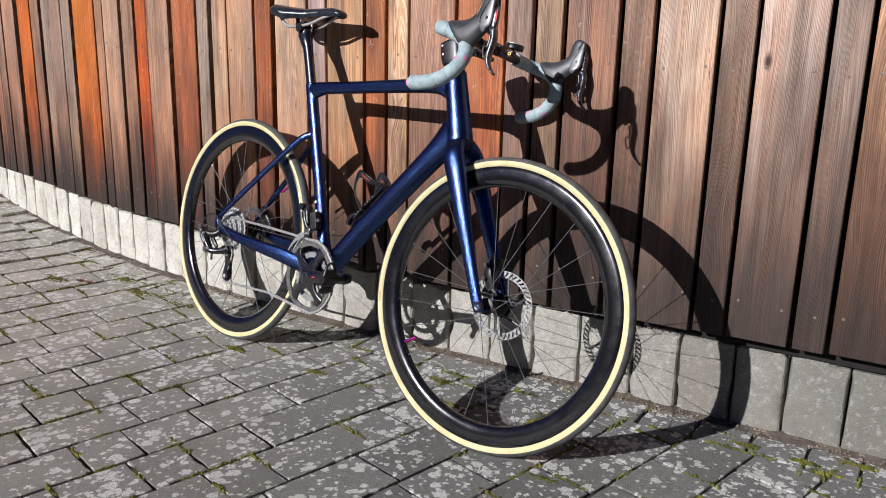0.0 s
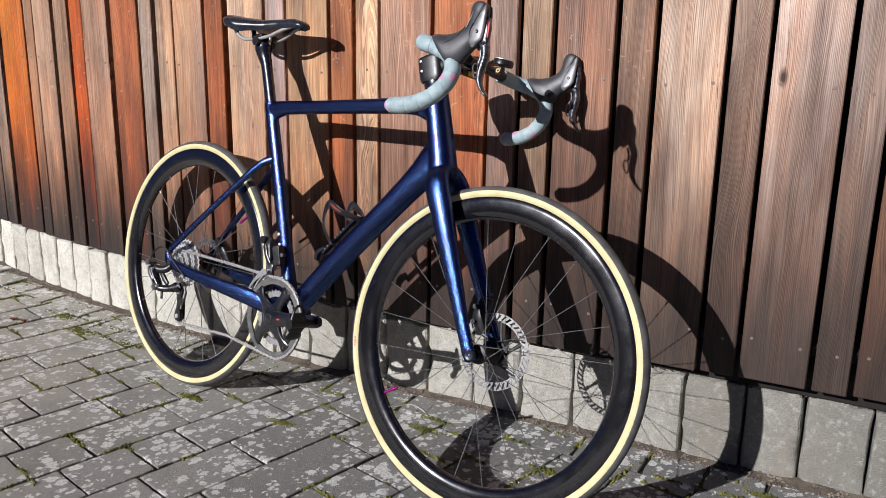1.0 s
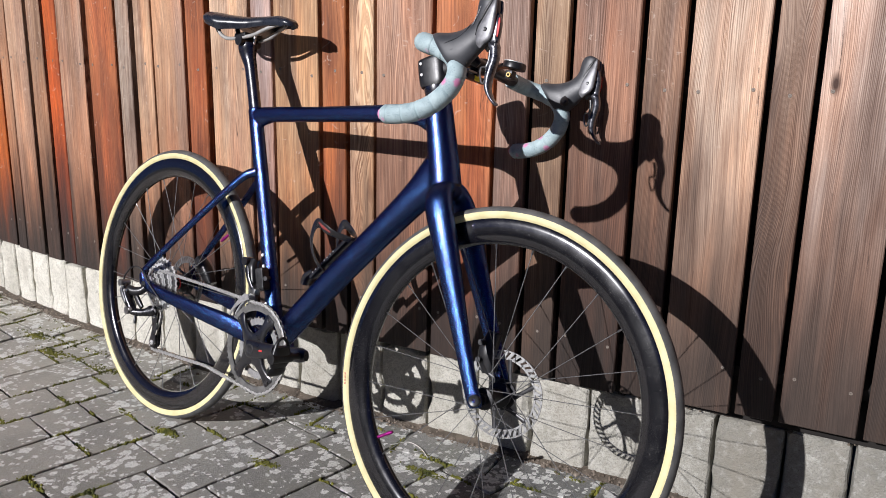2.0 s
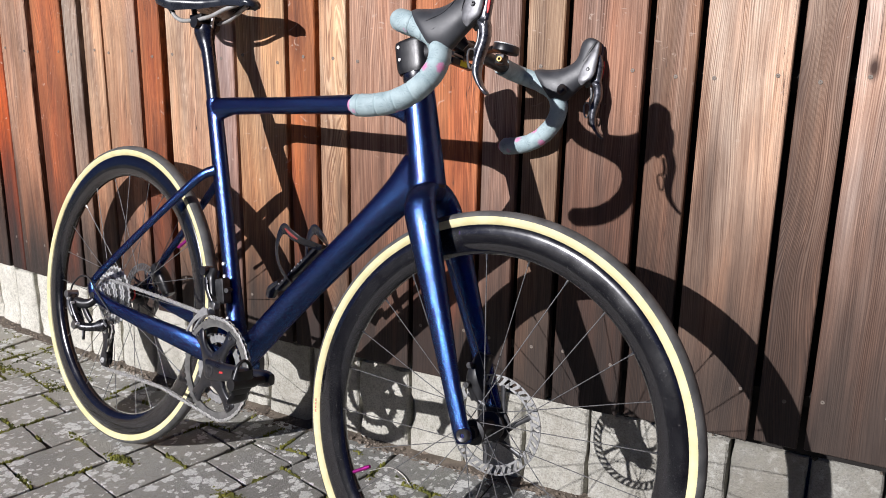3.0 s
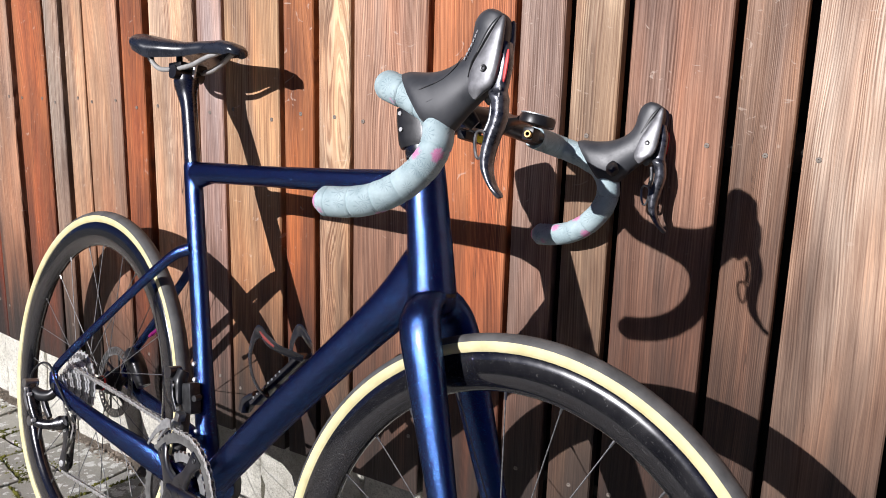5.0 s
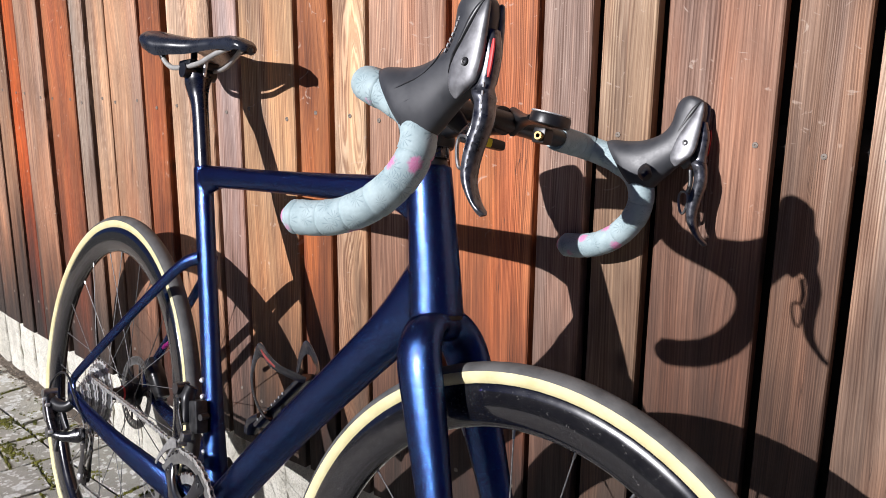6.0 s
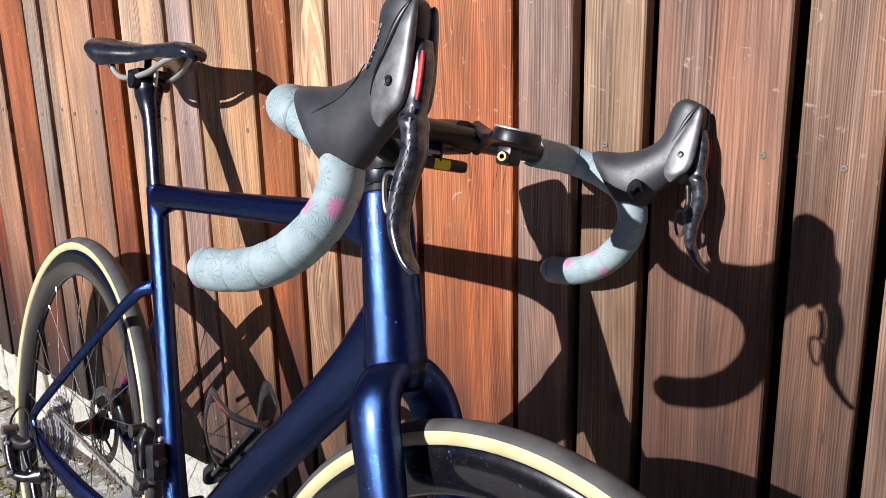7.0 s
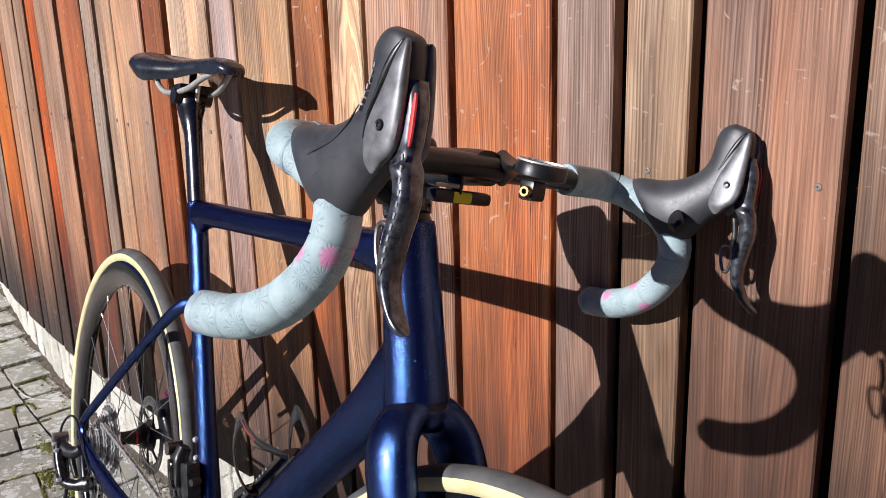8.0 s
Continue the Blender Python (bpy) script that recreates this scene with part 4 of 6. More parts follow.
# wheels
def make_wheel(name, label, c, hub_half, left_flange, right_flange, valve_at, spoke_turn, basis, rotor_r, rotor_y):
    c = Vector(c)
    bm = bmesh.new()
    prof = []
    for k in range(21):
        a = radians(-72 + 144 * k / 20)
        prof.append((0.3245 + 0.0135 * math.cos(a), 0.0140 * math.sin(a)))
    prof += [(0.3250, 0.0115), (0.3250, -0.0115)]
    lathe(bm, prof, c, (0, 1, 0), 128)
    wheel = tagged(part(name, bm, TREAD, bicycle, label, basis=basis, angle=70))
    wheel.name = name
    for s in (-1, 1):
        bm = bmesh.new()
        prof = []
        for k in range(9):
            a = radians(72 + 56 * k / 8)
            prof.append((0.3245 + 0.0136 * math.cos(a), s * 0.0143 * math.sin(a)))
        for k in range(8, -1, -1):
            a = radians(72 + 56 * k / 8)
            prof.append((0.3245 + 0.011 * math.cos(a), s * 0.0115 * math.sin(a)))
        lathe(bm, prof, c, (0, 1, 0), 128)
        part("sidewall", bm, WALL_TAN, wheel, "cream yellow tyre sidewall", angle=60)
    bm = bmesh.new()
    half = [(0.3160, 0.0118), (0.3150, 0.0126), (0.3060, 0.0134), (0.2950, 0.0138), (0.2850, 0.0130), (0.2770, 0.0105), (0.2720, 0.0070), (0.2700, 0.0030)]
    prof = [(r, -y) for r, y in half] + [(r, y) for r, y in reversed(half)]
    lathe(bm, prof, c, (0, 1, 0), 128)
    part("rim", bm, RIM, wheel, "deep glossy black carbon rim", angle=50)
    bm = bmesh.new()
    lathe(bm, [(0.004, -hub_half), (0.0105, -hub_half), (0.0105, right_flange - 0.004), (0.019, right_flange - 0.003), (0.020, right_flange + 0.003), (0.0125, right_flange + 0.007), (0.0115, 0.0),
               (0.0135, left_flange - 0.008), (0.023, left_flange - 0.003), (0.023, left_flange + 0.003), (0.0175, left_flange + 0.005), (0.0165, rotor_y), (0.0095, rotor_y + 0.004), (0.0095, hub_half), (0.004, hub_half)], c, (0, 1, 0), 32)
    hub = part("hub", bm, BLACK, wheel, "black hub")
    bm = bmesh.new()
    if name == "rear_wheel":
        lathe(bm, [(0.0140, left_flange - 0.0170), (0.0145, left_flange - 0.0168), (0.0145, left_flange - 0.0132), (0.0140, left_flange - 0.0130)], c, (0, 1, 0), 24, closed=False)
        part("hub_band", bm, RED, wheel)
    # spokes, crossed in pairs
    count = 24
    for k in range(count):
        s = -1 if k % 2 == 0 else 1
        th = radians(spoke_turn) + 2 * math.pi * k / count
        lean = radians(62) * (1 if (k // 2) % 2 == 0 else -1)
        fl = right_flange if s < 0 else left_flange
        rf = 0.0185 if s < 0 else 0.0215
        a = c + Vector((rf * math.cos(th + lean), fl, rf * math.sin(th + lean)))
        b = c + Vector((0.2725 * math.cos(th), s * 0.0025, 0.2725 * math.sin(th)))
        bm = bmesh.new()
        rod(bm, a, b, 0.0008, 6)
        part("spoke", bm, SPOKE, wheel)
        bm = bmesh.new()
        rod(bm, b, b + (a - b).normalized() * 0.011, 0.0019, 6, 0.0015)
        part("nipple", bm, GREY_ALLOY, wheel)
    # small unreadable red print on the sidewall
    for k in range(4 if name == "front_wheel" else 0):
        th = radians(PRINT_AT + k * 1.1)
        bm = bmesh.new()
        block(bm, (0.0030, 0.0006, 0.0045), Matrix.Translation(c + Vector((0.3232 * math.cos(th), -0.01445, 0.3232 * math.sin(th)))) @ Matrix.Rotation(-th, 4, 'Y'), 0)
        part("print_bar", bm, FADED_RED, wheel)
    # valve
    th = radians(valve_at)
    d = Vector((math.cos(th), 0, math.sin(th)))
    bm = bmesh.new()
    rod(bm, c + d * 0.272, c + d * 0.244, 0.0032, 10)
    rod(bm, c + d * 0.246, c + d * 0.234, 0.0042, 10, 0.003)
    part("valve", bm, MAGENTA, wheel, "magenta metal valve")
    # brake rotor
    bm = bmesh.new()
    w0, w1 = rotor_r - 0.0135, rotor_r
    n = 40
    for k in range(n):
        a0, a1 = 2 * math.pi * k / n, 2 * math.pi * (k + 0.56) / n
        tw = 0.10
        for y in (rotor_y - 0.0009, rotor_y + 0.0009):
            q = [bm.verts.new(c + Vector((r * math.cos(a), y, r * math.sin(a)))) for r, a in ((w0, a0 + tw), (w1 - 0.002, a0), (w1 - 0.002, a1), (w0, a1 + tw))]
            bm.faces.new(q)
    lathe(bm, [(w1 - 0.0025, rotor_y - 0.0009), (w1, rotor_y - 0.0009), (w1, rotor_y + 0.0009), (w1 - 0.0025, rotor_y + 0.0009)], c, (0, 1, 0), 80)
    lathe(bm, [(w0 - 0.0030, rotor_y - 0.0009), (w0 + 0.0005, rotor_y - 0.0009), (w0 + 0.0005, rotor_y + 0.0009), (w0 - 0.0030, rotor_y + 0.0009)], c, (0, 1, 0), 80)
    rotor = part("brake_rotor", bm, ROTOR, wheel, "slotted steel disc brake rotor", smooth=False)
    for k in range(6):
        bm = bmesh.new()
        a = 2 * math.pi * k / 6
        p0 = c + Vector((0.024 * math.cos(a), rotor_y, 0.024 * math.sin(a)))
        p1 = c + Vector(((w0 - 0.001) * math.cos(a + 0.45), rotor_y, (w0 - 0.001) * math.sin(a + 0.45)))
        sweep(bm, [(*p0, 0.0013, 0.0055), (*((p0 + p1) / 2), 0.0013, 0.0035), (*p1, 0.0013, 0.005)], 3, 8, (0, 1, 0))
        part("rotor_arm", bm, DARK_ALLOY, wheel)
    bm = bmesh.new()
    lathe(bm, [(0.017, rotor_y - 0.002), (0.028, rotor_y - 0.002), (0.028, rotor_y + 0.002), (0.017, rotor_y + 0.002)], c, (0, 1, 0), 36)
    part("rotor_carrier", bm, DARK_ALLOY, wheel)
    return wheel


rear_wheel = make_wheel("rear_wheel", "deep black carbon wheel with a tan-walled tyre", REAR, 0.064, 0.033, -0.020, 37.0, 4.0, Matrix.Identity(4), 0.070, 0.045)
front_wheel = make_wheel("front_wheel", "deep black carbon wheel with a tan-walled tyre", FRONT, 0.048, 0.022, -0.034, 212.0, 9.0, STEER, 0.080, 0.034)

# fork
bm = bmesh.new()
for s in (-1, 1):
    sweep(bm, [(0.842, s * 0.010, 0.682, 0.020, 0.0290), (0.8475, s * 0.0280, 0.6725, 0.0185, 0.0285), (0.859, s * 0.0410, 0.650, 0.0190, 0.0280), (0.884, s * 0.0465, 0.598, 0.0182, 0.0255), (0.923, s * 0.0515, 0.510, 0.0148, 0.0208), (0.965, s * 0.056, 0.415, 0.0100, 0.0160), (0.994, s * 0.0585, 0.352, 0.0084, 0.0145), (1.004, s * 0.0585, 0.334, 0.0084, 0.0150), (1.008, s * 0.0585, 0.322, 0.0074, 0.0120)], 6, 22)
sweep(bm, [(0.8465, 0, 0.6640, 0.020, 0.018), (0.8445, 0, 0.6700, 0.029, 0.025), (0.8420, 0, 0.6780, 0.0315, 0.0288), (0.8398, 0, 0.6865, 0.0312, 0.0306)], 5, 32)
fork = melt(fp("fork", bm, PAINT, "glossy metallic blue carbon fork"), 0.0022, 6)
for s in (-1, 1):
    bm = bmesh.new()
    lathe(bm, [(0.003, -0.0025), (0.0035, 0.001), (0.0085, 0.0022), (0.0105, 0.0005), (0.0110, -0.006)], (1.0075, s * 0.0668, 0.3355), (0, s, 0), 20, closed=False)
    part("axle_end", bm, DARK_ALLOY, fork)
bm = bmesh.new()
sweep(bm, [(0.8407, 0, 0.6845, 0.0303, 0.0300), (0.8393, 0, 0.6890, 0.0303, 0.0300)], 1, 32)
fp("headset_ring", bm, BLACK)

# cranks, chain and gears
def gear_outline(r, teeth, depth=0.0035):
    out = []
    for k in range(teeth):
        for f, d in ((0.0, -depth), (0.28, -depth), (0.42, 0.0), (0.58, 0.0), (0.72, -depth)):
            a = 2 * math.pi * (k + f) / teeth
            out.append((r + d, a))
    return out


def gear(bm, c, y0, y1, r, teeth, inner):
    """A toothed ring."""
    out = gear_outline(r, teeth)
    n = len(out)
    rows = []
    for y in (y0, y1):
        rows.append([bm.verts.new((c[0] + q * math.cos(a), y, c[1] + q * math.sin(a))) for q, a in out])
        rows.append([bm.verts.new((c[0] + inner * math.cos(a), y, c[1] + inner * math.sin(a))) for q, a in out])
    o0, i0, o1, i1 = rows
    for k in range(n):
        j = (k + 1) % n
        bm.faces.new((o0[k], o0[j], i0[j], i0[k]))
        bm.faces.new((o1[k], i1[k], i1[j], o1[j]))
        bm.faces.new((o0[k], o1[k], o1[j], o0[j]))
        bm.faces.new((i0[k], i0[j], i1[j], i1[k]))
    return bm


bm = bmesh.new()
gear(bm, BB, -0.0490, -0.0450, 0.1015, 50, 0.0825)
crankset = part("crankset", bm, RING, bicycle, "grey chainrings with black carbon crank arms", smooth=False)
bm = bmesh.new()
gear(bm, BB, -0.0405, -0.0370, 0.0690, 34, 0.052)
part("inner_chainring", bm, CAGE, crankset, "bright inner chainring", smooth=False)
bm = bmesh.new()
for k in range(4):
    a = radians((62, 136, 232, 312)[k])
    e = Vector((math.cos(a), 0, math.sin(a)))
    sweep(bm, [(BB[0] + r * e.x, y, BB[1] + r * e.z, t, h) for r, y, t, h in ((0.0, -0.0530, 0.006, 0.029), (0.022, -0.0530, 0.006, 0.022), (0.042, -0.0525, 0.0055, 0.0125), (0.062, -0.0510, 0.0045, 0.0105), (0.080, -0.0492, 0.0036, 0.0150), (0.087, -0.0488, 0.0026, 0.0135))], 4, 14, (0, 1, 0), 2.8)
part("spider", bm, CARBON, crankset, "gloss black carbon spider")
bm = bmesh.new()
sweep(bm, [(BB[0] - 0.024, -0.0540, BB[1] - 0.003, 0.005, 0.013), (BB[0] - 0.012, -0.0555, BB[1] - 0.001, 0.0085, 0.020), (BB[0] + 0.015, -0.0560, BB[1] + 0.002, 0.0085, 0.0195), (BB[0] + 0.06, -0.0585, BB[1] + 0.010, 0.0080, 0.0160), (BB[0] + 0.12, -0.0630, BB[1] + 0.021, 0.0078, 0.0145), (BB[0] + 0.165, -0.0660, BB[1] + 0.029, 0.0080, 0.0150), (BB[0] + 0.182, -0.0665, BB[1] + 0.032, 0.0065, 0.0100)], 6, 18, power=2.8)
arm = part("crank_arm", bm, CARBON, crankset, "gloss black carbon crank arm")
bm = bmesh.new()
lathe(bm, [(0.007, -0.001), (0.0075, 0.0004), (0.0105, 0.0012), (0.0118, 0.0008), (0.0122, -0.001)], (BB[0], -0.0640, BB[1]), (0, -1, 0), 28, closed=False)
part("axle_cap", bm, DARK_ALLOY, crankset)
for k in range(4):
    a = radians((62, 136, 232, 312)[k])
    bm = bmesh.new()
    lathe(bm, [(0.0018, 0.0006), (0.0036, 0.0012), (0.0046, 0.0004), (0.0046, -0.004)], (BB[0] + 0.0805 * math.cos(a), -0.0528, BB[1] + 0.0805 * math.sin(a)), (0, -1, 0), 14, closed=False)
    part("ring_bolt", bm, DARK_ALLOY, crankset)
bm = bmesh.new()
block(bm, (0.0105, 0.0012, 0.0034), pose(BB[0] + 0.038, -0.0657, BB[1] + 0.006, 0, -10, 2), 0)
part("red_mark", bm, RED, crankset)
bm = bmesh.new()
sweep(bm, [(BB[0] + 0.01, 0.054, BB[1], 0.010, 0.020), (BB[0] - 0.06, 0.058, BB[1] - 0.010, 0.008, 0.0165), (BB[0] - 0.165, 0.066, BB[1] - 0.029, 0.0075, 0.0145), (BB[0] - 0.180, 0.066, BB[1] - 0.032, 0.006, 0.010)], 5, 16, power=2.8)
part("crank_arm", bm, CARBON, crankset, "gloss black carbon crank arm")


def make_pedal(at, s, tilt):
    m = pose(*at, 0, tilt, 0)
    bm = bmesh.new()
    rod(bm, (0, 0, 0), (0, s * 0.030, 0), 0.0075, 14)
    rod(bm, (0, s * 0.022, 0), (0, s * 0.072, 0), 0.0105, 16)
    loft(bm, [(-0.020, -0.004, -0.020, 0.007, 0.018), (-0.008, -0.0075, -0.006, 0.0085, 0.0235), (0.008, -0.0075, 0.008, 0.0085, 0.0225), (0.024, -0.004, 0.024, 0.006, 0.0185)], s * 0.048, 4, 18, 3.0)
    sweep(bm, [(-0.020, s * 0.048, 0.001, 0.017, 0.005), (-0.031, s * 0.048, 0.004, 0.0215, 0.0062), (-0.038, s * 0.048, 0.009, 0.0185, 0.0040), (-0.037, s * 0.048, 0.0135, 0.0150, 0.0024)], 4, 14)
    for q in (-1, 1):
        sweep(bm, [(0.020, s * 0.048 + q * 0.0165, 0.001, 0.0032, 0.0045), (0.032, s * 0.048 + q * 0.0125, 0.003, 0.0030, 0.0040), (0.039, s * 0.048 + q * 0.004, 0.0045, 0.0028, 0.0035), (0.0395, s * 0.048, 0.0045, 0.0028, 0.0035)], 4, 10)
    bmesh.ops.transform(bm, matrix=m, verts=bm.verts)
    pedal = part("pedal", bm, BLACK, crankset, "black clipless road pedal")
    bm = bmesh.new()
    block(bm, (0.036, 0.036, 0.002), m @ pose(0.004, s * 0.048, 0.0098), 0.0008, 1)
    part("pedal_plate", bm, DARK_ALLOY, crankset)


make_pedal((BB[0] + 0.168, -0.074, BB[1] + 0.029), -1, -84)
make_pedal((BB[0] - 0.168, 0.074, BB[1] - 0.029), 1, 20)

# cassette
sprockets = [(0.0240, 11), (0.0262, 12), (0.0284, 13), (0.0306, 14), (0.0330, 15), (0.0372, 17), (0.0414, 19), (0.0456, 21), (0.0500, 23), (0.0550, 25), (0.0616, 28), (0.0672, 31)]
cassette = None
for k, (r, t) in enumerate(sprockets):
    y = -0.0595 + k * 0.0031
    bm = bmesh.new()
    gear(bm, (REAR.x, REAR.z), y - 0.0008, y + 0.0008, r, t, max(0.017, r - 0.016))
    if cassette is None:
        lathe(bm, [(0.006, -0.0615), (0.0165, -0.0615), (0.0175, -0.060), (0.0175, -0.022)], REAR, (0, 1, 0), 24, closed=False)
        cassette = part("cassette", bm, SILVER, bicycle, "bright stepped steel cassette", smooth=False)
    else:
        part("sprocket", bm, GREY_ALLOY if k % 3 == 1 else SILVER, cassette, smooth=False)

# chain: links along a closed run
JOCKEY_A, JOCKEY_B = (0.036, 0.266), (0.038, 0.200)


def arc(c, r, a0, a1, y0, y1, n):
    return [(c[0] + r * math.cos(radians(a0 + (a1 - a0) * k / n)), y0 + (y1 - y0) * k / n, c[1] + r * math.sin(radians(a0 + (a1 - a0) * k / n))) for k in range(n + 1)]


run = []
run += arc(BB, 0.0990, 100, -78, -0.0470, -0.0470, 24)
run += [(0.25, -0.0500, 0.1955)]
run += arc(JOCKEY_B, 0.0195, -75, -230, -0.0525, -0.0525, 6)
run += arc(JOCKEY_A, 0.0195, -30, 130, -0.0525, -0.0525, 6)
run += arc((0.0, 0.338), 0.0370, 250, 100, -0.0425, -0.0425, 12)[3:]
run += [(0.20, -0.0440, 0.3765)]
run.append(run[0])
pts = np.array(run)
seg = np.linalg.norm(np.diff(pts, axis=0), axis=1)
cum = np.concatenate([[0], np.cumsum(seg)])
links = int(cum[-1] / 0.0127)
at = [np.array([np.interp(cum[-1] * k / links, cum, pts[:, i]) for i in range(3)]) for k in range(links + 1)]
chain_bm = bmesh.new()
for k in range(links):
    a, b = at[k], at[k + 1]
    wide = 0.0029 if k % 2 else 0.0019
    ext = (b - a) * 0.16
    for s in (-1, 1):
        sweep(chain_bm, [(*(a - ext + (0, s * wide, 0)), 0.0008, 0.0034), (*(a + (b - a) * 0.12 + (0, s * wide, 0)), 0.0008, 0.0042), (*((a + b) / 2 + (0, s * wide, 0)), 0.0008, 0.0023), (*(b - (b - a) * 0.12 + (0, s * wide, 0)), 0.0008, 0.0042), (*(b + ext + (0, s * wide, 0)), 0.0008, 0.0034)], 1, 6)
    rod(chain_bm, a + (0, -0.0031, 0), a + (0, 0.0031, 0), 0.0024, 6)
part("chain", chain_bm, CHAIN, bicycle, "oily grey steel chain", smooth=False)

# rear derailleur
bm = bmesh.new()
sweep(bm, [(0.006, -0.074, 0.332, 0.007, 0.009), (-0.002, -0.079, 0.322, 0.009, 0.010), (-0.018, -0.085, 0.317, 0.010, 0.011), (-0.034, -0.090, 0.317, 0.010, 0.012), (-0.044, -0.091, 0.318, 0.008, 0.010)], 5, 16)
derailleur = part("rear_derailleur", bm, BLACK, bicycle, "black and silver rear derailleur")
bm = bmesh.new()
sweep(bm, [(-0.056, -0.092, 0.330, 0.009, 0.0085), (-0.046, -0.094, 0.317, 0.012, 0.0115), (-0.030, -0.096, 0.299, 0.0115, 0.0110), (-0.012, -0.096, 0.281, 0.010, 0.0100), (-0.002, -0.095, 0.272, 0.008, 0.008)], 6, 16, power=3.0)
part("parallelogram", bm, MECH, derailleur, "polished dark parallelogram")
bm = bmesh.new()
rod(bm, (-0.056, -0.082, 0.332), (-0.056, -0.107, 0.332), 0.0085, 18)
part("pivot_cap", bm, GREY_ALLOY, derailleur, "bright grey pivot cap")
bm = bmesh.new()
sweep(bm, [(-0.050, -0.1055, 0.322, 0.0014, 0.004), (-0.040, -0.1085, 0.309, 0.0014, 0.0055), (-0.022, -0.1080, 0.290, 0.0014, 0.004)], 5, 10)
part("name_plate", bm, GREY_ALLOY, derailleur, "pale grey outer plate")
bm = bmesh.new()
sweep(bm, [(-0.014, -0.097, 0.272, 0.009, 0.0085), (0.004, -0.092, 0.2700, 0.009, 0.0095), (0.024, -0.080, 0.273, 0.009, 0.0095), (0.036, -0.070, 0.279, 0.009, 0.0140), (0.043, -0.066, 0.285, 0.007, 0.010)], 6, 16)
part("lower_body", bm, MECH, derailleur)
bm = bmesh.new()
rod(bm, (-0.013, -0.086, 0.272), (-0.013, -0.108, 0.272), 0.0095, 18)
part("pivot_cap", bm, GREY_ALLOY, derailleur, "bright grey pivot cap")
bm = bmesh.new()
sweep(bm, [(-0.030, -0.082, 0.318, 0.004, 0.006), (-0.008, -0.082, 0.298, 0.005, 0.007), (0.010, -0.080, 0.282, 0.004, 0.006)], 4, 12, power=3.0)
part("link_plate", bm, DARK_ALLOY, derailleur)
for x0, z0 in ((-0.030, 0.318), (0.000, 0.277), (-0.046, 0.324)):
    bm = bmesh.new()
    lathe(bm, [(0.0006, 0.0022), (0.0022, 0.002), (0.0034, 0.0005), (0.0034, -0.006)], (x0, -0.1075, z0), (0, -1, 0), 12, closed=False)
    part("pivot_bolt", bm, SILVER, derailleur)
bm = tube([(0.008, -0.094, 0.262), (0.012, -0.096, 0.252), (0.013, -0.096, 0.244)], 0.0035, 4, 8)
part("adjuster", bm, DARK_ALLOY, derailleur)
for y in (-0.0600, -0.0450):
    bm = bmesh.new()
    sweep(bm, [(0.030, y, 0.290, 0.0011, 0.010), (0.036, y, 0.264, 0.0011, 0.012), (0.040, y, 0.235, 0.0011, 0.008), (0.038, y, 0.200, 0.0011, 0.0125), (0.037, y, 0.188, 0.0011, 0.006)], 5, 12)
    part("cage_plate", bm, CARBON, derailleur)
for c in (JOCKEY_A, JOCKEY_B):
    bm = bmesh.new()
    gear(bm, c, -0.0540, -0.0510, 0.0185, 11, 0.006)
    jw = part("jockey_wheel", bm, BLACK, derailleur, smooth=False)
    bm = bmesh.new()
    lathe(bm, [(0.001, 0.003), (0.005, 0.0028), (0.0065, 0.001), (0.0065, -0.004)], (c[0], -0.0605, c[1]), (0, -1, 0), 14, closed=False)
    part("pivot_bolt", bm, SILVER, derailleur)
bm = tube([(-0.066, -0.092, 0.330), (-0.062, -0.090, 0.352), (-0.042, -0.084, 0.374), (-0.016, -0.0785, 0.374), (0.020, -0.0775, 0.348), (0.075, -0.0750, 0.316)], 0.0021, 7, 8)
part("cable", bm, BLACK, derailleur, "thin gear cable")

# front derailleur
bm = bmesh.new()
sweep(bm, [(0.352, -0.026, 0.463, 0.009, 0.010), (0.352, -0.032, 0.447, 0.011, 0.015), (0.358, -0.034, 0.428, 0.010, 0.014), (0.368, -0.036, 0.410, 0.009, 0.010)], 5, 16, power=3.0)
front_mech = part("front_derailleur", bm, BLACK, bicycle, "black front derailleur with a bright steel cage")
bm = bmesh.new()
rod(bm, (0.340, -0.026, 0.458), (0.340, -0.047, 0.458), 0.0095, 18)
part("motor_cap", bm, CARBON, front_mech)
for x0, z0 in ((0.356, 0.440), (0.366, 0.416)):
    bm = bmesh.new()
    lathe(bm, [(0.0008, 0.001), (0.0030, 0.0014), (0.0042, 0.0004), (0.0042, -0.004)], (x0, -0.0455, z0), (0, -1, 0), 14, closed=False)
    part("pivot_bolt", bm, GREY_ALLOY, front_mech)
bm = bmesh.new()
sweep(bm, [(0.350, -0.046, 0.446, 0.0016, 0.006), (0.362, -0.048, 0.424, 0.0016, 0.0045), (0.378, -0.048, 0.404, 0.0016, 0.005)], 4, 10)
part("link", bm, MECH, front_mech)
bm = bmesh.new()
block(bm, (0.036, 0.020, 0.050), pose(0.379, -0.026, 0.424, 0, -17, 0), 0.004)
rod(bm, (0.396, -0.018, 0.430), (0.400, -0.032, 0.430), 0.005, 12)
part("mount", bm, DARK_ALLOY, front_mech)
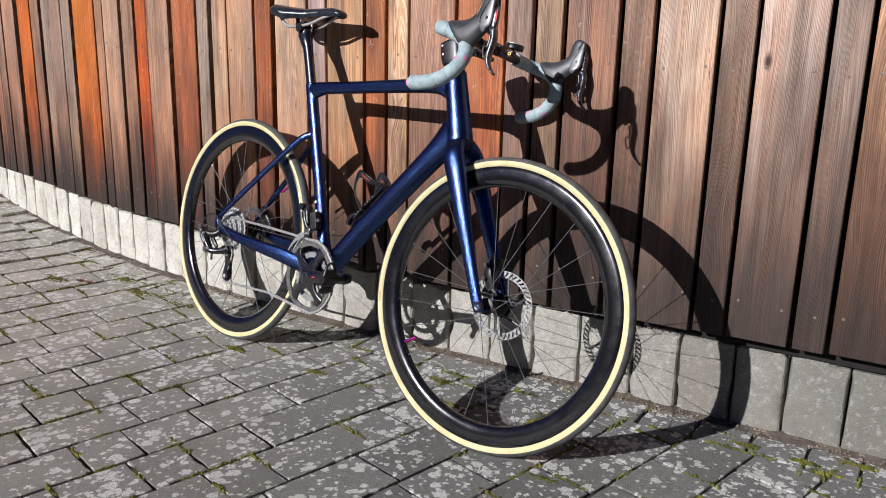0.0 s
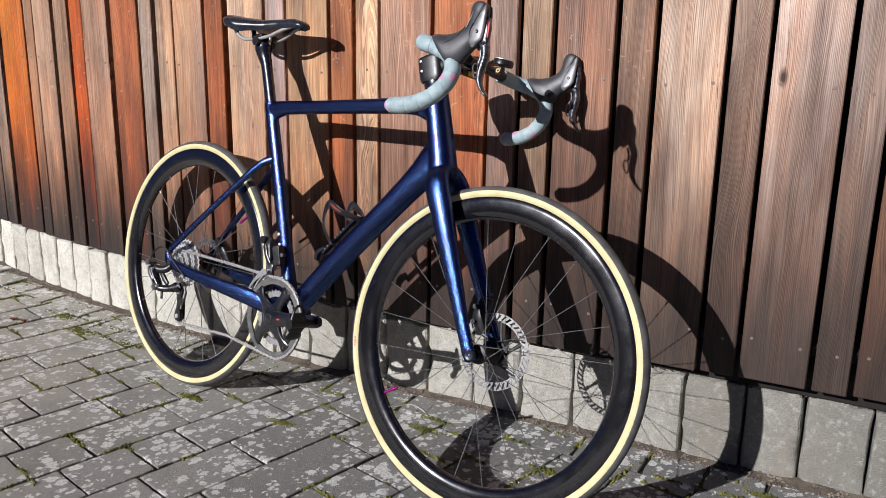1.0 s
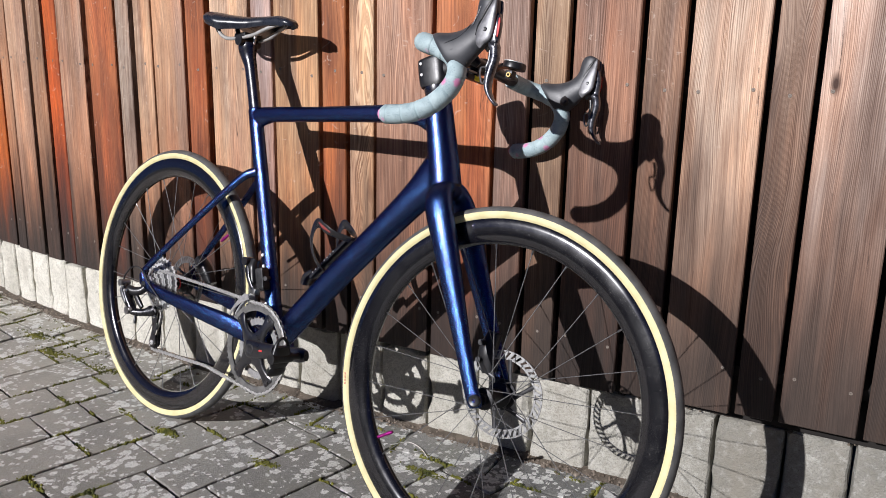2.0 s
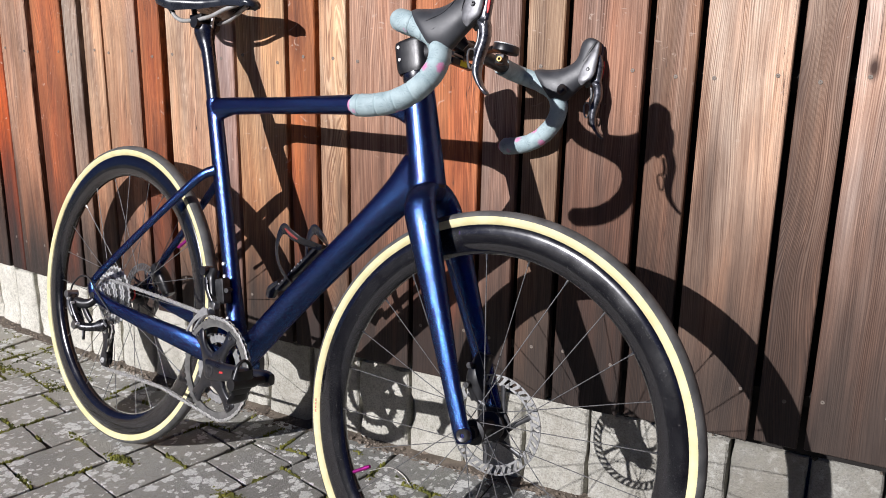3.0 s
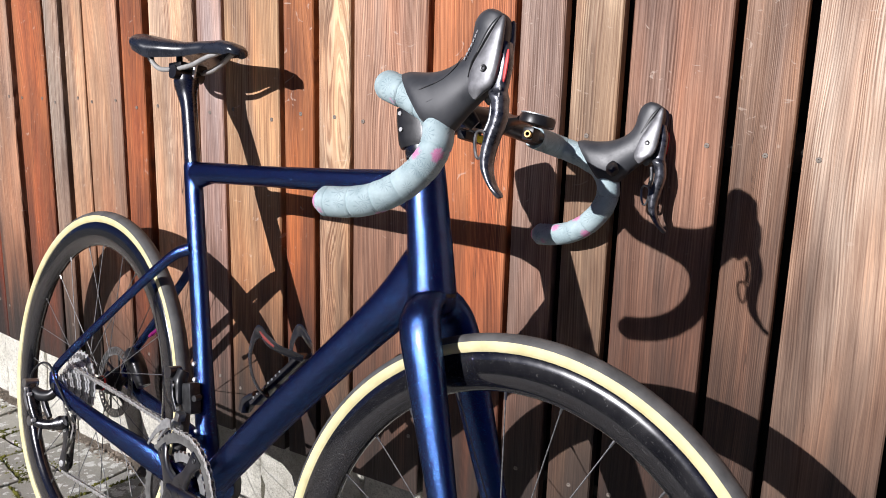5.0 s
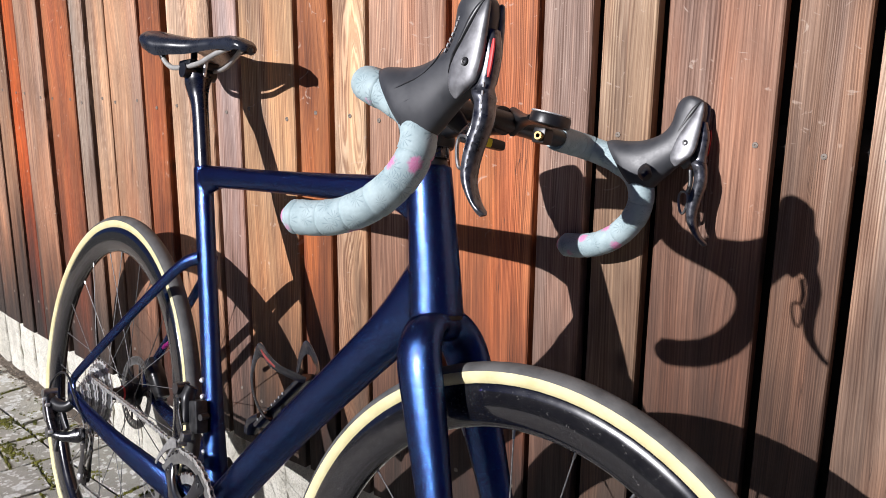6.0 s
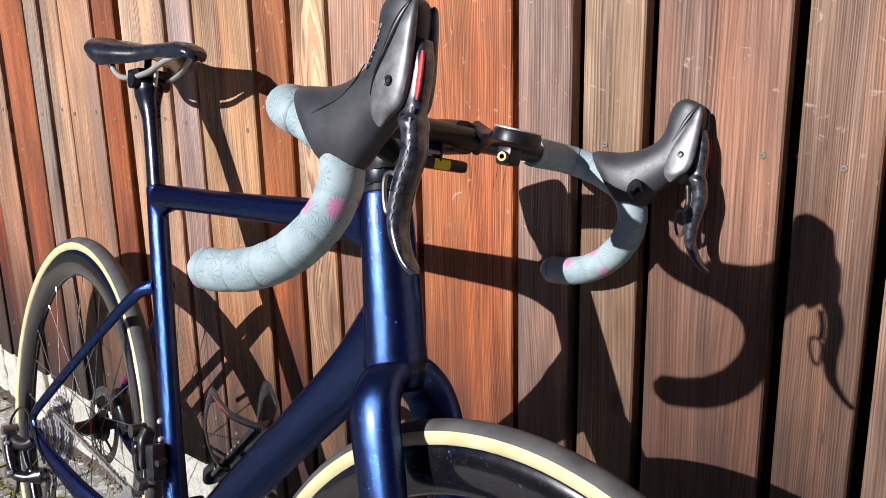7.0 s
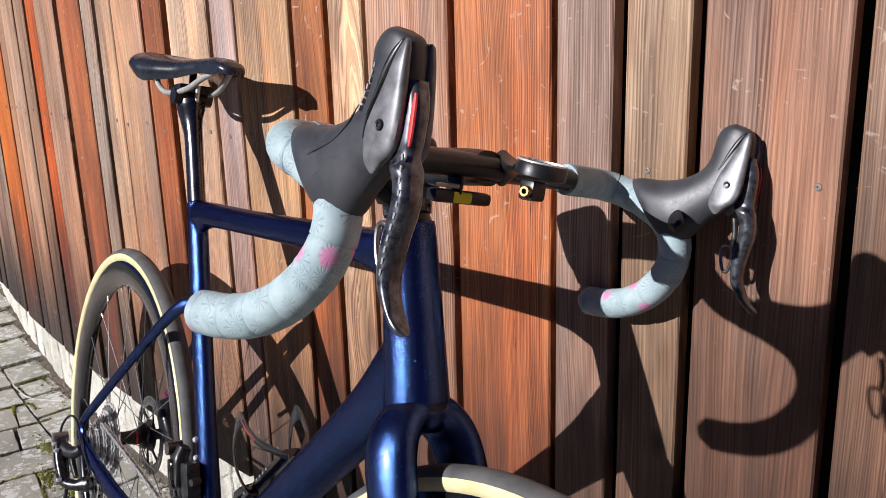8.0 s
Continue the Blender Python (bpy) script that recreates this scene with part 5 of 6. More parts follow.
for y in (-0.0560, -0.0395):
    bm = bmesh.new()
    turn = np.linspace(108, 150, 14)
    up = [(BB[0] + r * math.cos(radians(a)), BB[1] + r * math.sin(radians(a))) for a, r in zip(turn, np.interp(turn, [108, 114, 122, 132, 150], [0.1190, 0.1235, 0.1190, 0.1150, 0.1115]))]
    dn = [(BB[0] + 0.1070 * math.cos(radians(a)), BB[1] + 0.1070 * math.sin(radians(a))) for a in turn[::-1]]
    plate(bm, up + dn, y, y + 0.0016)
    part("cage_plate", bm, CAGE, front_mech, "curved steel cage plate", smooth=False)
bm = bmesh.new()
block(bm, (0.012, 0.014, 0.014), pose(0.392, -0.047, 0.400, 0, 10, 0), 0.002)
part("linkage", bm, GREY_ALLOY, front_mech)

# brake calipers
bm = bmesh.new()
sweep(bm, [(0.085, 0.060, 0.352, 0.012, 0.012), (0.060, 0.055, 0.385, 0.015, 0.017), (0.030, 0.055, 0.408, 0.013, 0.013)], 5, 14, power=3.0)
part("rear_caliper", bm, BLACK, bicycle, "black disc brake caliper")
bm = bmesh.new()
sweep(bm, [(0.968, 0.047, 0.440, 0.012, 0.012), (0.962, 0.045, 0.400, 0.017, 0.018), (0.972, 0.045, 0.365, 0.013, 0.014)], 5, 14, power=3.0)
caliper = fp("front_caliper", bm, BLACK, "black disc brake caliper")
for z in (0.388, 0.420):
    bm = bmesh.new()
    rod(bm, (0.955, 0.020, z), (0.955, 0.028, z), 0.005, 12)
    part("caliper_bolt", bm, DARK_ALLOY, caliper)

# bottle cage on the down tube
DT0, DT1 = Vector((0.5, 0, 0.400)), Vector((0.62, 0, 0.523))
dta = (DT1 - DT0).normalized()
dtn = Vector((-dta.z, 0, dta.x))


def on_dt(x, up, y=0.0):
    """A point up over the middle line of the down tube, above x."""
    p = DT0 + dta * ((x - 0.5) / dta.x)
    p = p + dtn * up
    return (p.x, y, p.z)


bm = bmesh.new()
sweep(bm, [(*on_dt(0.538, 0.0255), 0.0135, 0.005), (*on_dt(0.575, 0.0265), 0.0135, 0.005), (*on_dt(0.632, 0.026), 0.0135, 0.005)], 3, 14, power=3.0)
cage = part("bottle_cage", bm, CARBON, bicycle, "open black carbon bottle cage with red flashes")
for s in (-1, 1):
    bm = bmesh.new()
    sweep(bm, [(0.556, s * 0.010, 0.482, 0.0018, 0.009), (0.556, s * 0.024, 0.487, 0.0018, 0.0075), (0.546, s * 0.034, 0.508, 0.0017, 0.0060), (0.5375, s * 0.037, 0.534, 0.0019, 0.0066), (0.5390, s * 0.037, 0.558, 0.0019, 0.0072), (0.5470, s * 0.037, 0.573, 0.0020, 0.0092), (0.5580, s * 0.037, 0.5755, 0.0020, 0.0112), (0.5720, s * 0.036, 0.568, 0.0020, 0.0112), (0.5910, s * 0.031, 0.561, 0.0018, 0.0085), (0.6120, s * 0.017, 0.555, 0.0018, 0.0090), (0.622, s * 0.008, 0.552, 0.0018, 0.009)], 7, 12, (0.3, 1, 0.3))
    armc = part("cage_arm", bm, CARBON, cage)
    bm = bmesh.new()
    sweep(bm, [(0.5560, s * 0.0395, 0.5770, 0.0008, 0.002), (0.5690, s * 0.0390, 0.5700, 0.0008, 0.0040), (0.5870, s * 0.0345, 0.5620, 0.0008, 0.002)], 4, 8, (0.3, 1, 0.3))
    part("flash", bm, DULL_RED, cage)
bm = bmesh.new()
sweep(bm, [(*on_dt(0.515, 0.030), 0.010, 0.007), (*on_dt(0.528, 0.037), 0.014, 0.008), (*on_dt(0.545, 0.034), 0.011, 0.006)], 4, 12, power=2.6)
part("cage_foot", bm, CARBON, cage)
# unreadable white print along the cage base
for k in range(8):
    bm = bmesh.new()
    p = on_dt(0.548 + k * 0.0075, 0.0275, -0.0137)
    block(bm, (0.0026, 0.0010, 0.0030), Matrix.Translation(p) @ pose(0, 0, 0, 0, -45.7, 0), 0)
    part("print_bar", bm, PRINT, cage)

# ---- handlebar ----
Y0 = -0.004
bm = bmesh.new()
sweep(bm, [(0.7925, 0, 0.850, 0.0215, 0.0235), (0.7900, 0, 0.858, 0.0195, 0.0210)], 2, 28)
fp("headset_cap", bm, BLACK)
bm = bmesh.new()
sweep(bm, [(0.7900, 0, 0.8575, 0.0205, 0.0235), (0.7895, 0, 0.8590, 0.0215, 0.0250), (0.7850, 0, 0.8740, 0.0222, 0.0270), (0.7842, 0, 0.8765, 0.0215, 0.0260)], 2, 32)
fp("spacer", bm, POST, "polished black spacer")
bm = bmesh.new()
sweep(bm, [(0.7862, 0, 0.870, 0.0225, 0.0275), (0.7830, 0, 0.881, 0.0235, 0.0310), (0.7725, 0, 0.916, 0.0235, 0.0310), (0.7705, 0, 0.922, 0.0220, 0.0285)], 3, 28, power=3.2)
sweep(bm, [(0.776, 0, 0.898, 0.018, 0.020), (0.825, Y0 / 2, 0.907, 0.016, 0.017), (0.868, Y0, 0.911, 0.016, 0.016), (0.886, Y0, 0.912, 0.017, 0.0150)], 5, 20, power=2.6)
stem = fp("stem", bm, BLACK, "matt black stem with clamp bolts")
for dz in (0.887, 0.907):
    bm = bmesh.new()
    rod(bm, (0.7635 - (dz - 0.887) * 0.3, -0.0215, dz), (0.7635 - (dz - 0.887) * 0.3, -0.0243, dz), 0.0028, 12)
    part("bolt", bm, GREY_ALLOY, stem)


def bar_rows(s):
    """Half of the bar from the middle to the end of the drop."""
    return [(0.882, Y0, 0.912), (0.880, Y0 + s * 0.05, 0.912), (0.876, Y0 + s * 0.12, 0.912), (0.873, Y0 + s * 0.168, 0.912), (0.877, Y0 + s * 0.190, 0.911), (0.894, Y0 + s * 0.201, 0.907), (0.918, Y0 + s * 0.200, 0.900),
            (0.944, Y0 + s * 0.199, 0.887), (0.956, Y0 + s * 0.202, 0.865), (0.9515, Y0 + s * 0.207, 0.839), (0.932, Y0 + s * 0.213, 0.814), (0.905, Y0 + s * 0.219, 0.797), (0.877, Y0 + s * 0.224, 0.789), (0.852, Y0 + s * 0.228, 0.786)]


bm = bmesh.new()
core = [(*p, 0.0125, 0.0125) for p in bar_rows(-1)[::-1][11:] + bar_rows(1)[1:3]]
sweep(bm, [(p[0], p[1], p[2], 0.011, 0.0145) for p in core], 6, 18, (0, 0, 1))
handlebar = fp("handlebar", bm, BLACK, "black drop handlebar wrapped in pale blue-grey tape with pink spots")
for s in (-1, 1):
    rows = bar_rows(s)[2:]
    bm = bmesh.new()
    dense = spline([(*p, 0.0152, 0.0152) for p in rows], 20)
    # overlapping turns of the tape make low steps
    out = []
    run_len = 0.0
    for k, q in enumerate(dense):
        if k:
            run_len += np.linalg.norm(q[:3] - dense[k - 1][:3])
        turn = (run_len / 0.026) % 1.0
        step = -0.0007 if turn < 0.06 else 0.0004 * turn
        w = q.copy()
        w[3] += step
        w[4] += step
        out.append(w)
    tail = out[-1].copy()
    d = (out[-1] - out[-2])[:3]
    d /= np.linalg.norm(d)
    tail[:3] += d * 0.006
    tail[3:] = 0.011
    out.append(tail)
    sweep(bm, out, 1, 20, (0.5, 0.6, 0.6))
    tape = fp("bar_tape", bm, TAPE, "pale blue-grey patterned bar tape", handlebar, angle=50)
    bm = bmesh.new()
    e = Vector(out[-1][:3])
    rod(bm, e, e + Vector(d) * 0.004, 0.0105, 18, 0.008)
    part("end_plug", bm, MAGENTA_SOFT, handlebar, "pink end plug")


# brake and shift levers
def make_lever(s):
    yc = Y0 + s * 0.199
    bm = bmesh.new()
    loft(bm, [(0.9490, 0.8680, 0.9020, 0.9225, 0.0168, 0.0), (0.9560, 0.8665, 0.9110, 0.9245, 0.0182, 0.0), (0.9680, 0.8720, 0.9330, 0.9250, 0.0178, 0.0), (0.9790, 0.8845, 0.9500, 0.9280, 0.0163, s * 0.001), (0.9915, 0.8985, 0.9645, 0.9345, 0.0148, s * 0.002),
              (1.0050, 0.9120, 0.9735, 0.9420, 0.0138, s * 0.003), (1.0125, 0.9300, 0.9780, 0.9520, 0.0128, s * 0.004), (1.0148, 0.9470, 0.9790, 0.9640, 0.0122, s * 0.005), (1.0160, 0.9600, 0.9800, 0.9730, 0.0119, s * 0.006), (1.0152, 0.9700, 0.9840, 0.9800, 0.0111, s * 0.006), (1.0115, 0.9780, 0.9900, 0.9836, 0.0094, s * 0.006), (1.0030, 0.9828, 0.9945, 0.9848, 0.0045, s * 0.006)], yc, 7, 36, 2.3)
    lever = fp("brake_lever", bm, HOOD, "black rubber brake hood with a carbon lever", angle=60)
    # moulded ribs that run forward over the flanks
    for q in (s,):
        for z0 in (0.0, -0.0125):
            bm = bmesh.new()
            sweep(bm, [(0.926 - z0 * 0.8, yc + q * 0.0166, 0.9010 + z0, 0.0004, 0.0003), (0.941 - z0 * 0.6, yc + q * 0.0171, 0.9080 + z0, 0.0009, 0.0006), (0.957 - z0 * 0.4, yc + q * 0.0158, 0.9160 + z0, 0.0009, 0.0006), (0.968 - z0 * 0.4, yc + q * 0.0134 + s * 0.0015, 0.9265 + z0, 0.0009, 0.0006), (0.975 - z0 * 0.5, yc + q * 0.0108 + s * 0.0025, 0.9390 + z0, 0.0004, 0.0003)], 5, 8)
            part("rib", bm, HOOD, lever)
    # hard grey shell on the outer and inner flank, with a dark gap behind it
    for q in (-1, 1):
        ys = yc + q * 0.0112 + s * 0.0045

        def flank(z):
            """How far the flank stands off at that height."""
            return s * (float(np.interp(z, [0.905, 0.925, 0.949, 0.962, 0.975], [0.0025, 0.0040, 0.0050, 0.0060, 0.0060])) - 0.0045) + q * (float(np.interp(z, [0.905, 0.925, 0.949, 0.962, 0.975], [0.0124, 0.0113, 0.0104, 0.0100, 0.0088])) - 0.0112)

        bm = bmesh.new()
        loft(bm, [(xa, za, xb, zb, w, flank(za)) for xa, za, xb, zb, w in ((0.9960, 0.9010, 0.9990, 0.9012, 0.0010), (0.9905, 0.9065, 1.0060, 0.9078, 0.0032), (0.9882, 0.9142, 1.0132, 0.9142, 0.0042), (0.9880, 0.9255, 1.0165, 0.9240, 0.0044), (0.9926, 0.9375, 1.0172, 0.9375, 0.0042),
                                                                        (0.9988, 0.9490, 1.0168, 0.9495, 0.0038), (1.0045, 0.9626, 1.0165, 0.9620, 0.0032), (1.0085, 0.9725, 1.0150, 0.9740, 0.0022), (1.0110, 0.9765, 1.0130, 0.9770, 0.0010))], ys, 6, 20, 2.8)
        shell = part("side_shell", bm, CLAY_GREY, lever, "satin grey side shell")
        bm = bmesh.new()
        sweep(bm, [(x0, ys + flank(z0) + q * dy, z0, t0, h0) for x0, dy, z0, t0, h0 in ((0.9872, 0.0010, 0.9200, 0.0012, 0.0006), (0.9890, 0.0014, 0.9330, 0.0014, 0.0010), (0.9945, 0.0014, 0.9460, 0.0016, 0.0016), (1.0000, 0.0010, 0.9590, 0.0020, 0.0026), (1.0050, 0.0006, 0.9690, 0.0022, 0.0028), (1.0100, 0.0, 0.9765, 0.0014, 0.0010))], 6, 10)
        part("gap", bm, BLACK, lever)
        bm = bmesh.new()
        lathe(bm, [(0.0005, 0.0002), (0.0012, 0.0002), (0.0016, 0.0010), (0.0028, 0.0012), (0.0034, 0.0004), (0.0034, -0.003)], (1.0040, yc + q * 0.0154 + s * 0.0045, 0.9285), (0, q, 0), 16, closed=False)
        part("pivot", bm, DARK_ALLOY, lever)
    for k in range(9 if s == -1 else 0):
        f = k / 8
        bm = bmesh.new()
        block(bm, (0.0016, 0.0016, 0.0030), pose(float(np.interp(f, [0, 0.5, 1], [0.9800, 0.9862, 0.9905])), yc + s * float(np.interp(f, [0, 1], [0.0160, 0.0158])), 0.9370 + 0.0330 * f, 0, float(np.interp(f, [0, 1], [24, 10])), s * 10), 0)
        part("print_bar", bm, PRINT, lever)
    # carbon blade, with the knuckle behind its pivot; it splays outwards
    bm = bmesh.new()
    loft(bm, [(1.0060, 0.9550, 1.0190, 0.9555, 0.0070, s * 0.0050), (1.0080, 0.9400, 1.0238, 0.9405, 0.0072, s * 0.0060), (1.0075, 0.9230, 1.0244, 0.9230, 0.0070, s * 0.0065), (1.0068, 0.9120, 1.0246, 0.9130, 0.0066, s * 0.0070), (1.0089, 0.9065, 1.0270, 0.9060, 0.0093, s * 0.0075), (1.0134, 0.8990, 1.0282, 0.9000, 0.0087, s * 0.0080), (1.0154, 0.8900, 1.0298, 0.8910, 0.0085, s * 0.0085), (1.0152, 0.8800, 1.0290, 0.8810, 0.0083, s * 0.0090), (1.0134, 0.8715, 1.0270, 0.8710, 0.0082, s * 0.0095),
              (1.0128, 0.8600, 1.0252, 0.8595, 0.0081, s * 0.0100), (1.0136, 0.8500, 1.0248, 0.8485, 0.0079, s * 0.0105), (1.0156, 0.8415, 1.0262, 0.8410, 0.0074, s * 0.0110), (1.0210, 0.8330, 1.0298, 0.8335, 0.0070, s * 0.0115), (1.0280, 0.8252, 1.0350, 0.8262, 0.0065, s * 0.0120), (1.0344, 0.8192, 1.0410, 0.8212, 0.0052, s * 0.0125), (1.0382, 0.8165, 1.0428, 0.8185, 0.0025, s * 0.0125)], yc, 7, 20, 2.6)
    blade = part("lever_blade", bm, BLADE, lever, "glossy carbon brake blade")
    bm = bmesh.new()
    sweep(bm, [(1.0215, yc + s * 0.0116, 0.948, 0.0010, 0.0010), (1.0222, yc + s * 0.0122, 0.940, 0.0012, 0.0019), (1.0226, yc + s * 0.0124, 0.926, 0.0012, 0.0019), (1.0228, yc + s * 0.0124, 0.919, 0.0010, 0.0008)], 4, 8)
    part("red_flash", bm, RED, lever)
    for k in range(11):
        f = k / 10
        bm = bmesh.new()
        z = 0.913 - 0.064 * f
        block(bm, (0.0015, 0.0010, 0.0036), pose(float(np.interp(z, [0.849, 0.860, 0.871, 0.881, 0.891, 0.900, 0.913], [1.0206, 1.0208, 1.0222, 1.0240, 1.0248, 1.0234, 1.0222])), yc + s * float(np.interp(z, [0.849, 0.881, 0.913], [0.0183, 0.0171, 0.0156])), z, 0, float(np.interp(f, [0, 0.35, 0.6, 1.0], [-6, 4, 12, 4])), 0), 0)
        part("print_bar", bm, PRINT, lever)
    # shift paddle with an open loop behind the blade
    bm = tube([(1.010, yc + s * 0.004, 0.900), (1.012, yc + s * 0.006, 0.886), (1.0105, yc + s * 0.008, 0.8745)], 0.0026, 5, 10)
    sweep(bm, [(1.0068 + 0.0052 * math.copysign(abs(math.cos(a)) ** 0.7, math.cos(a)) * (1.0 + 0.30 * math.sin(a)) - 0.0012 * math.sin(a), yc + s * 0.008, 0.8620 + 0.0125 * math.sin(a), 0.0018, 0.0015) for a in np.linspace(0, 2 * math.pi, 25)], 1, 8, (0, 1, 0), closed=True)
    part("shift_paddle", bm, GREY_ALLOY, lever, "open loop shift paddle")
    bm = bmesh.new()
    sweep(bm, [(0.962, yc - s * 0.018, 0.893, 0.004, 0.008), (0.968, yc - s * 0.024, 0.889, 0.005, 0.009), (0.975, yc - s * 0.028, 0.883, 0.004, 0.006)], 4, 12)
    part("thumb_lever", bm, BLACK, lever)
    return lever


make_lever(-1)
make_lever(1)

# out-front computer mount and the sensor strap under the bar
bm = bmesh.new()
sweep(bm, [(0.884, Y0 + 0.020, 0.914, 0.010, 0.016), (0.905, Y0 + 0.012, 0.9165, 0.010, 0.006), (0.930, Y0, 0.917, 0.014, 0.005)], 4, 14)
mount = fp("computer_mount", bm, BLACK, "black out-front computer mount without a computer")
bm = bmesh.new()
lathe(bm, [(0.006, 0.004), (0.012, 0.006), (0.0195, 0.006), (0.0210, 0.0035), (0.0210, -0.0045), (0.0190, -0.006), (0.006, -0.006)], (0.945, Y0 - 0.002, 0.9165), (0.10, 0, 1), 36)
part("puck", bm, BLACK, mount)
bm = bmesh.new()
lathe(bm, [(0.0196, 0.0), (0.0204, 0.0006), (0.0204, 0.0014), (0.0196, 0.002)], (0.945, Y0 - 0.002, 0.9220), (0.10, 0, 1), 36)
part("ring", bm, SILVER, mount, "thin bright ring")
bm = bmesh.new()
block(bm, (0.015, 0.017, 0.016), pose(0.941, Y0 - 0.004, 0.900), 0.003)
under = part("accessory_clamp", bm, BLACK, mount)
bm = bmesh.new()
lathe(bm, [(0.0022, 0.004), (0.0040, 0.004), (0.0046, 0.002), (0.0046, -0.002)], (0.943, Y0 - 0.0135, 0.899), (0.2, -1, 0), 16, closed=False)
part("brass_bolt", bm, BRASS, mount, "brass clamp bolt")
bm = bmesh.new()
block(bm, (0.014, 0.062, 0.011), pose(0.885, Y0 - 0.028, 0.8855, 0, 0, -4), 0.004)
sensor = fp("strap_light", bm, BLACK, "small black clip light with a yellow band")
bm = bmesh.new()
block(bm, (0.0155, 0.021, 0.0098), pose(0.885, Y0 - 0.030, 0.8855, 0, 0, -4), 0.003)
part("band", bm, YELLOW, sensor, "bright yellow band")
bm = bmesh.new()
block(bm, (0.017, 0.004, 0.020), pose(0.884, Y0 - 0.034, 0.893), 0.002)
part("strap", bm, BLACK, sensor)
bm = bmesh.new()
block(bm, (0.010, 0.030, 0.004), pose(0.886, Y0 - 0.046, 0.8945, 0, 0, -4), 0.0015)
part("bracket", bm, GREY_ALLOY, sensor, "small grey bracket")
bm = bmesh.new()
lathe(bm, [(0.0008, 0.001), (0.0026, 0.0012), (0.0034, 0.0004), (0.0034, -0.002)], (0.8922, Y0 - 0.002, 0.8855), (1, 0, 0), 16, closed=False)
part("button", bm, CLAY_GREY, sensor)

# ---- small growth and litter on the ground ----
mrng = random.Random(21)


def lump(verts, faces, x, y, z, r, h, rng, n=6):
    """A low rounded cushion."""
    base = len(verts)
    a0 = rng.uniform(0, 6.28)
    for ring, (f, g) in enumerate(((1.0, 0.0), (0.72, 0.7))):
        for k in range(n):
            a = a0 + 2 * math.pi * k / n
            q = r * f * rng.uniform(0.75, 1.25)
            verts.append((x + q * math.cos(a), y + q * math.sin(a), z + h * g * rng.uniform(0.8, 1.1)))
    verts.append((x, y, z + h))
    for k in range(n):
        j = (k + 1) % n
        faces.append((base + k, base + j, base + n + j, base + n + k))
        faces.append((base + n + k, base + n + j, base + 2 * n))


def stuff(name, verts, faces, mat, label, category, smooth=True):
    me = bpy.data.meshes.new(name)
    me.from_pydata(verts, [], faces)
    me.materials.append(mat)
    if smooth:
        me.polygons.foreach_set("use_smooth", [True] * len(me.polygons))
    return tagged(new(name, me), label, category, kind="stuff")


verts, faces = [], []
for p, way in joint_spots:
    if not (-4.4 < p.x < 0.9 and -0.4 < p.y < plinth_y(p.x) - 0.01):
        continue
    dense = noise.noise(Vector((p.x * 2.3, p.y * 2.3, 4.0)))
    if dense < -0.28 or mrng.random() < 0.12:
        continue
    length = mrng.uniform(0.025, 0.105)
    count = int(length / 0.0035)
    for k in range(count):
        q = p + way * (k / max(1, count) - 0.5) * length
        side = Vector((-way.y, way.x)) * mrng.gauss(0, 0.0028)
        lump(verts, faces, q.x + side.x, q.y + side.y, -0.0062 + rise(q.x), mrng.uniform(0.0028, 0.0056), mrng.uniform(0.006, 0.0120), mrng)
# thicker cushions by the wheels and along the wall
for cx, cy, spread, count in ((-1.690, 1.835, 0.020, 70), (-1.385, 1.835, 0.028, 60), (-0.60, 1.672, 0.022, 60), (-0.265, 2.085, 0.020, 50), (-0.14, 2.075, 0.020, 40), (-0.03, 2.13, 0.022, 50),
                              (-2.55, 2.10, 0.05, 70), (-2.38, 2.03, 0.05, 60), (-2.15, 2.02, 0.05, 60), (-1.05, 1.99, 0.03, 50), (-0.72, 1.95, 0.03, 40), (-2.75, 1.95, 0.05, 60)):
    for k in range(count * 3):
        x, y = cx + mrng.gauss(0, spread * 0.8), cy + mrng.gauss(0, spread * 0.25)
        lump(verts, faces, x, y, -0.003 + rise(x), mrng.uniform(0.002, 0.005), mrng.uniform(0.003, 0.007), mrng)
stuff("moss", verts, faces, MOSS, "green and brown moss in the paving joints", "moss")

# grit and dry litter along the foot of the kerb blocks
verts, faces = [], []
for k in range(5200):
    x = mrng.uniform(-4.4, 1.1)
    y = plinth_y(x) - abs(mrng.gauss(0, 0.020)) + 0.004
    r = mrng.choice((0.0012, 0.0016, 0.0022, 0.0032)) * mrng.uniform(0.7, 1.4)
    heap = max(0.0, 0.010 - (plinth_y(x) - y) * 0.3) * mrng.random()
    lump(verts, faces, x, y, rise(x) - 0.001 + heap, r * mrng.uniform(1.0, 1.8), r * 1.2, mrng, 4)
stuff("grit", verts, faces, GRAVEL, "brown grit and dry litter at the wall's foot", "grit", smooth=False)
verts, faces = [], []
for k in range(1500):
    x = mrng.uniform(-4.0, 1.0)
    if noise.noise(Vector((x * 9, 5, 0))) < -0.05:
        continue
    r = mrng.choice((0.0012, 0.0018, 0.0026, 0.0036)) * mrng.uniform(0.7, 1.3)
    lump(verts, faces, x, plinth_y(x) + mrng.uniform(0.004, 0.030), 0.203 + rise(x), r * mrng.uniform(0.8, 2.2), r * mrng.uniform(1.0, 2.4), mrng, 4)
stuff("dry_litter", verts, faces, EARTH, "dark crumbs and dry litter on the kerb tops", "litter", smooth=False)
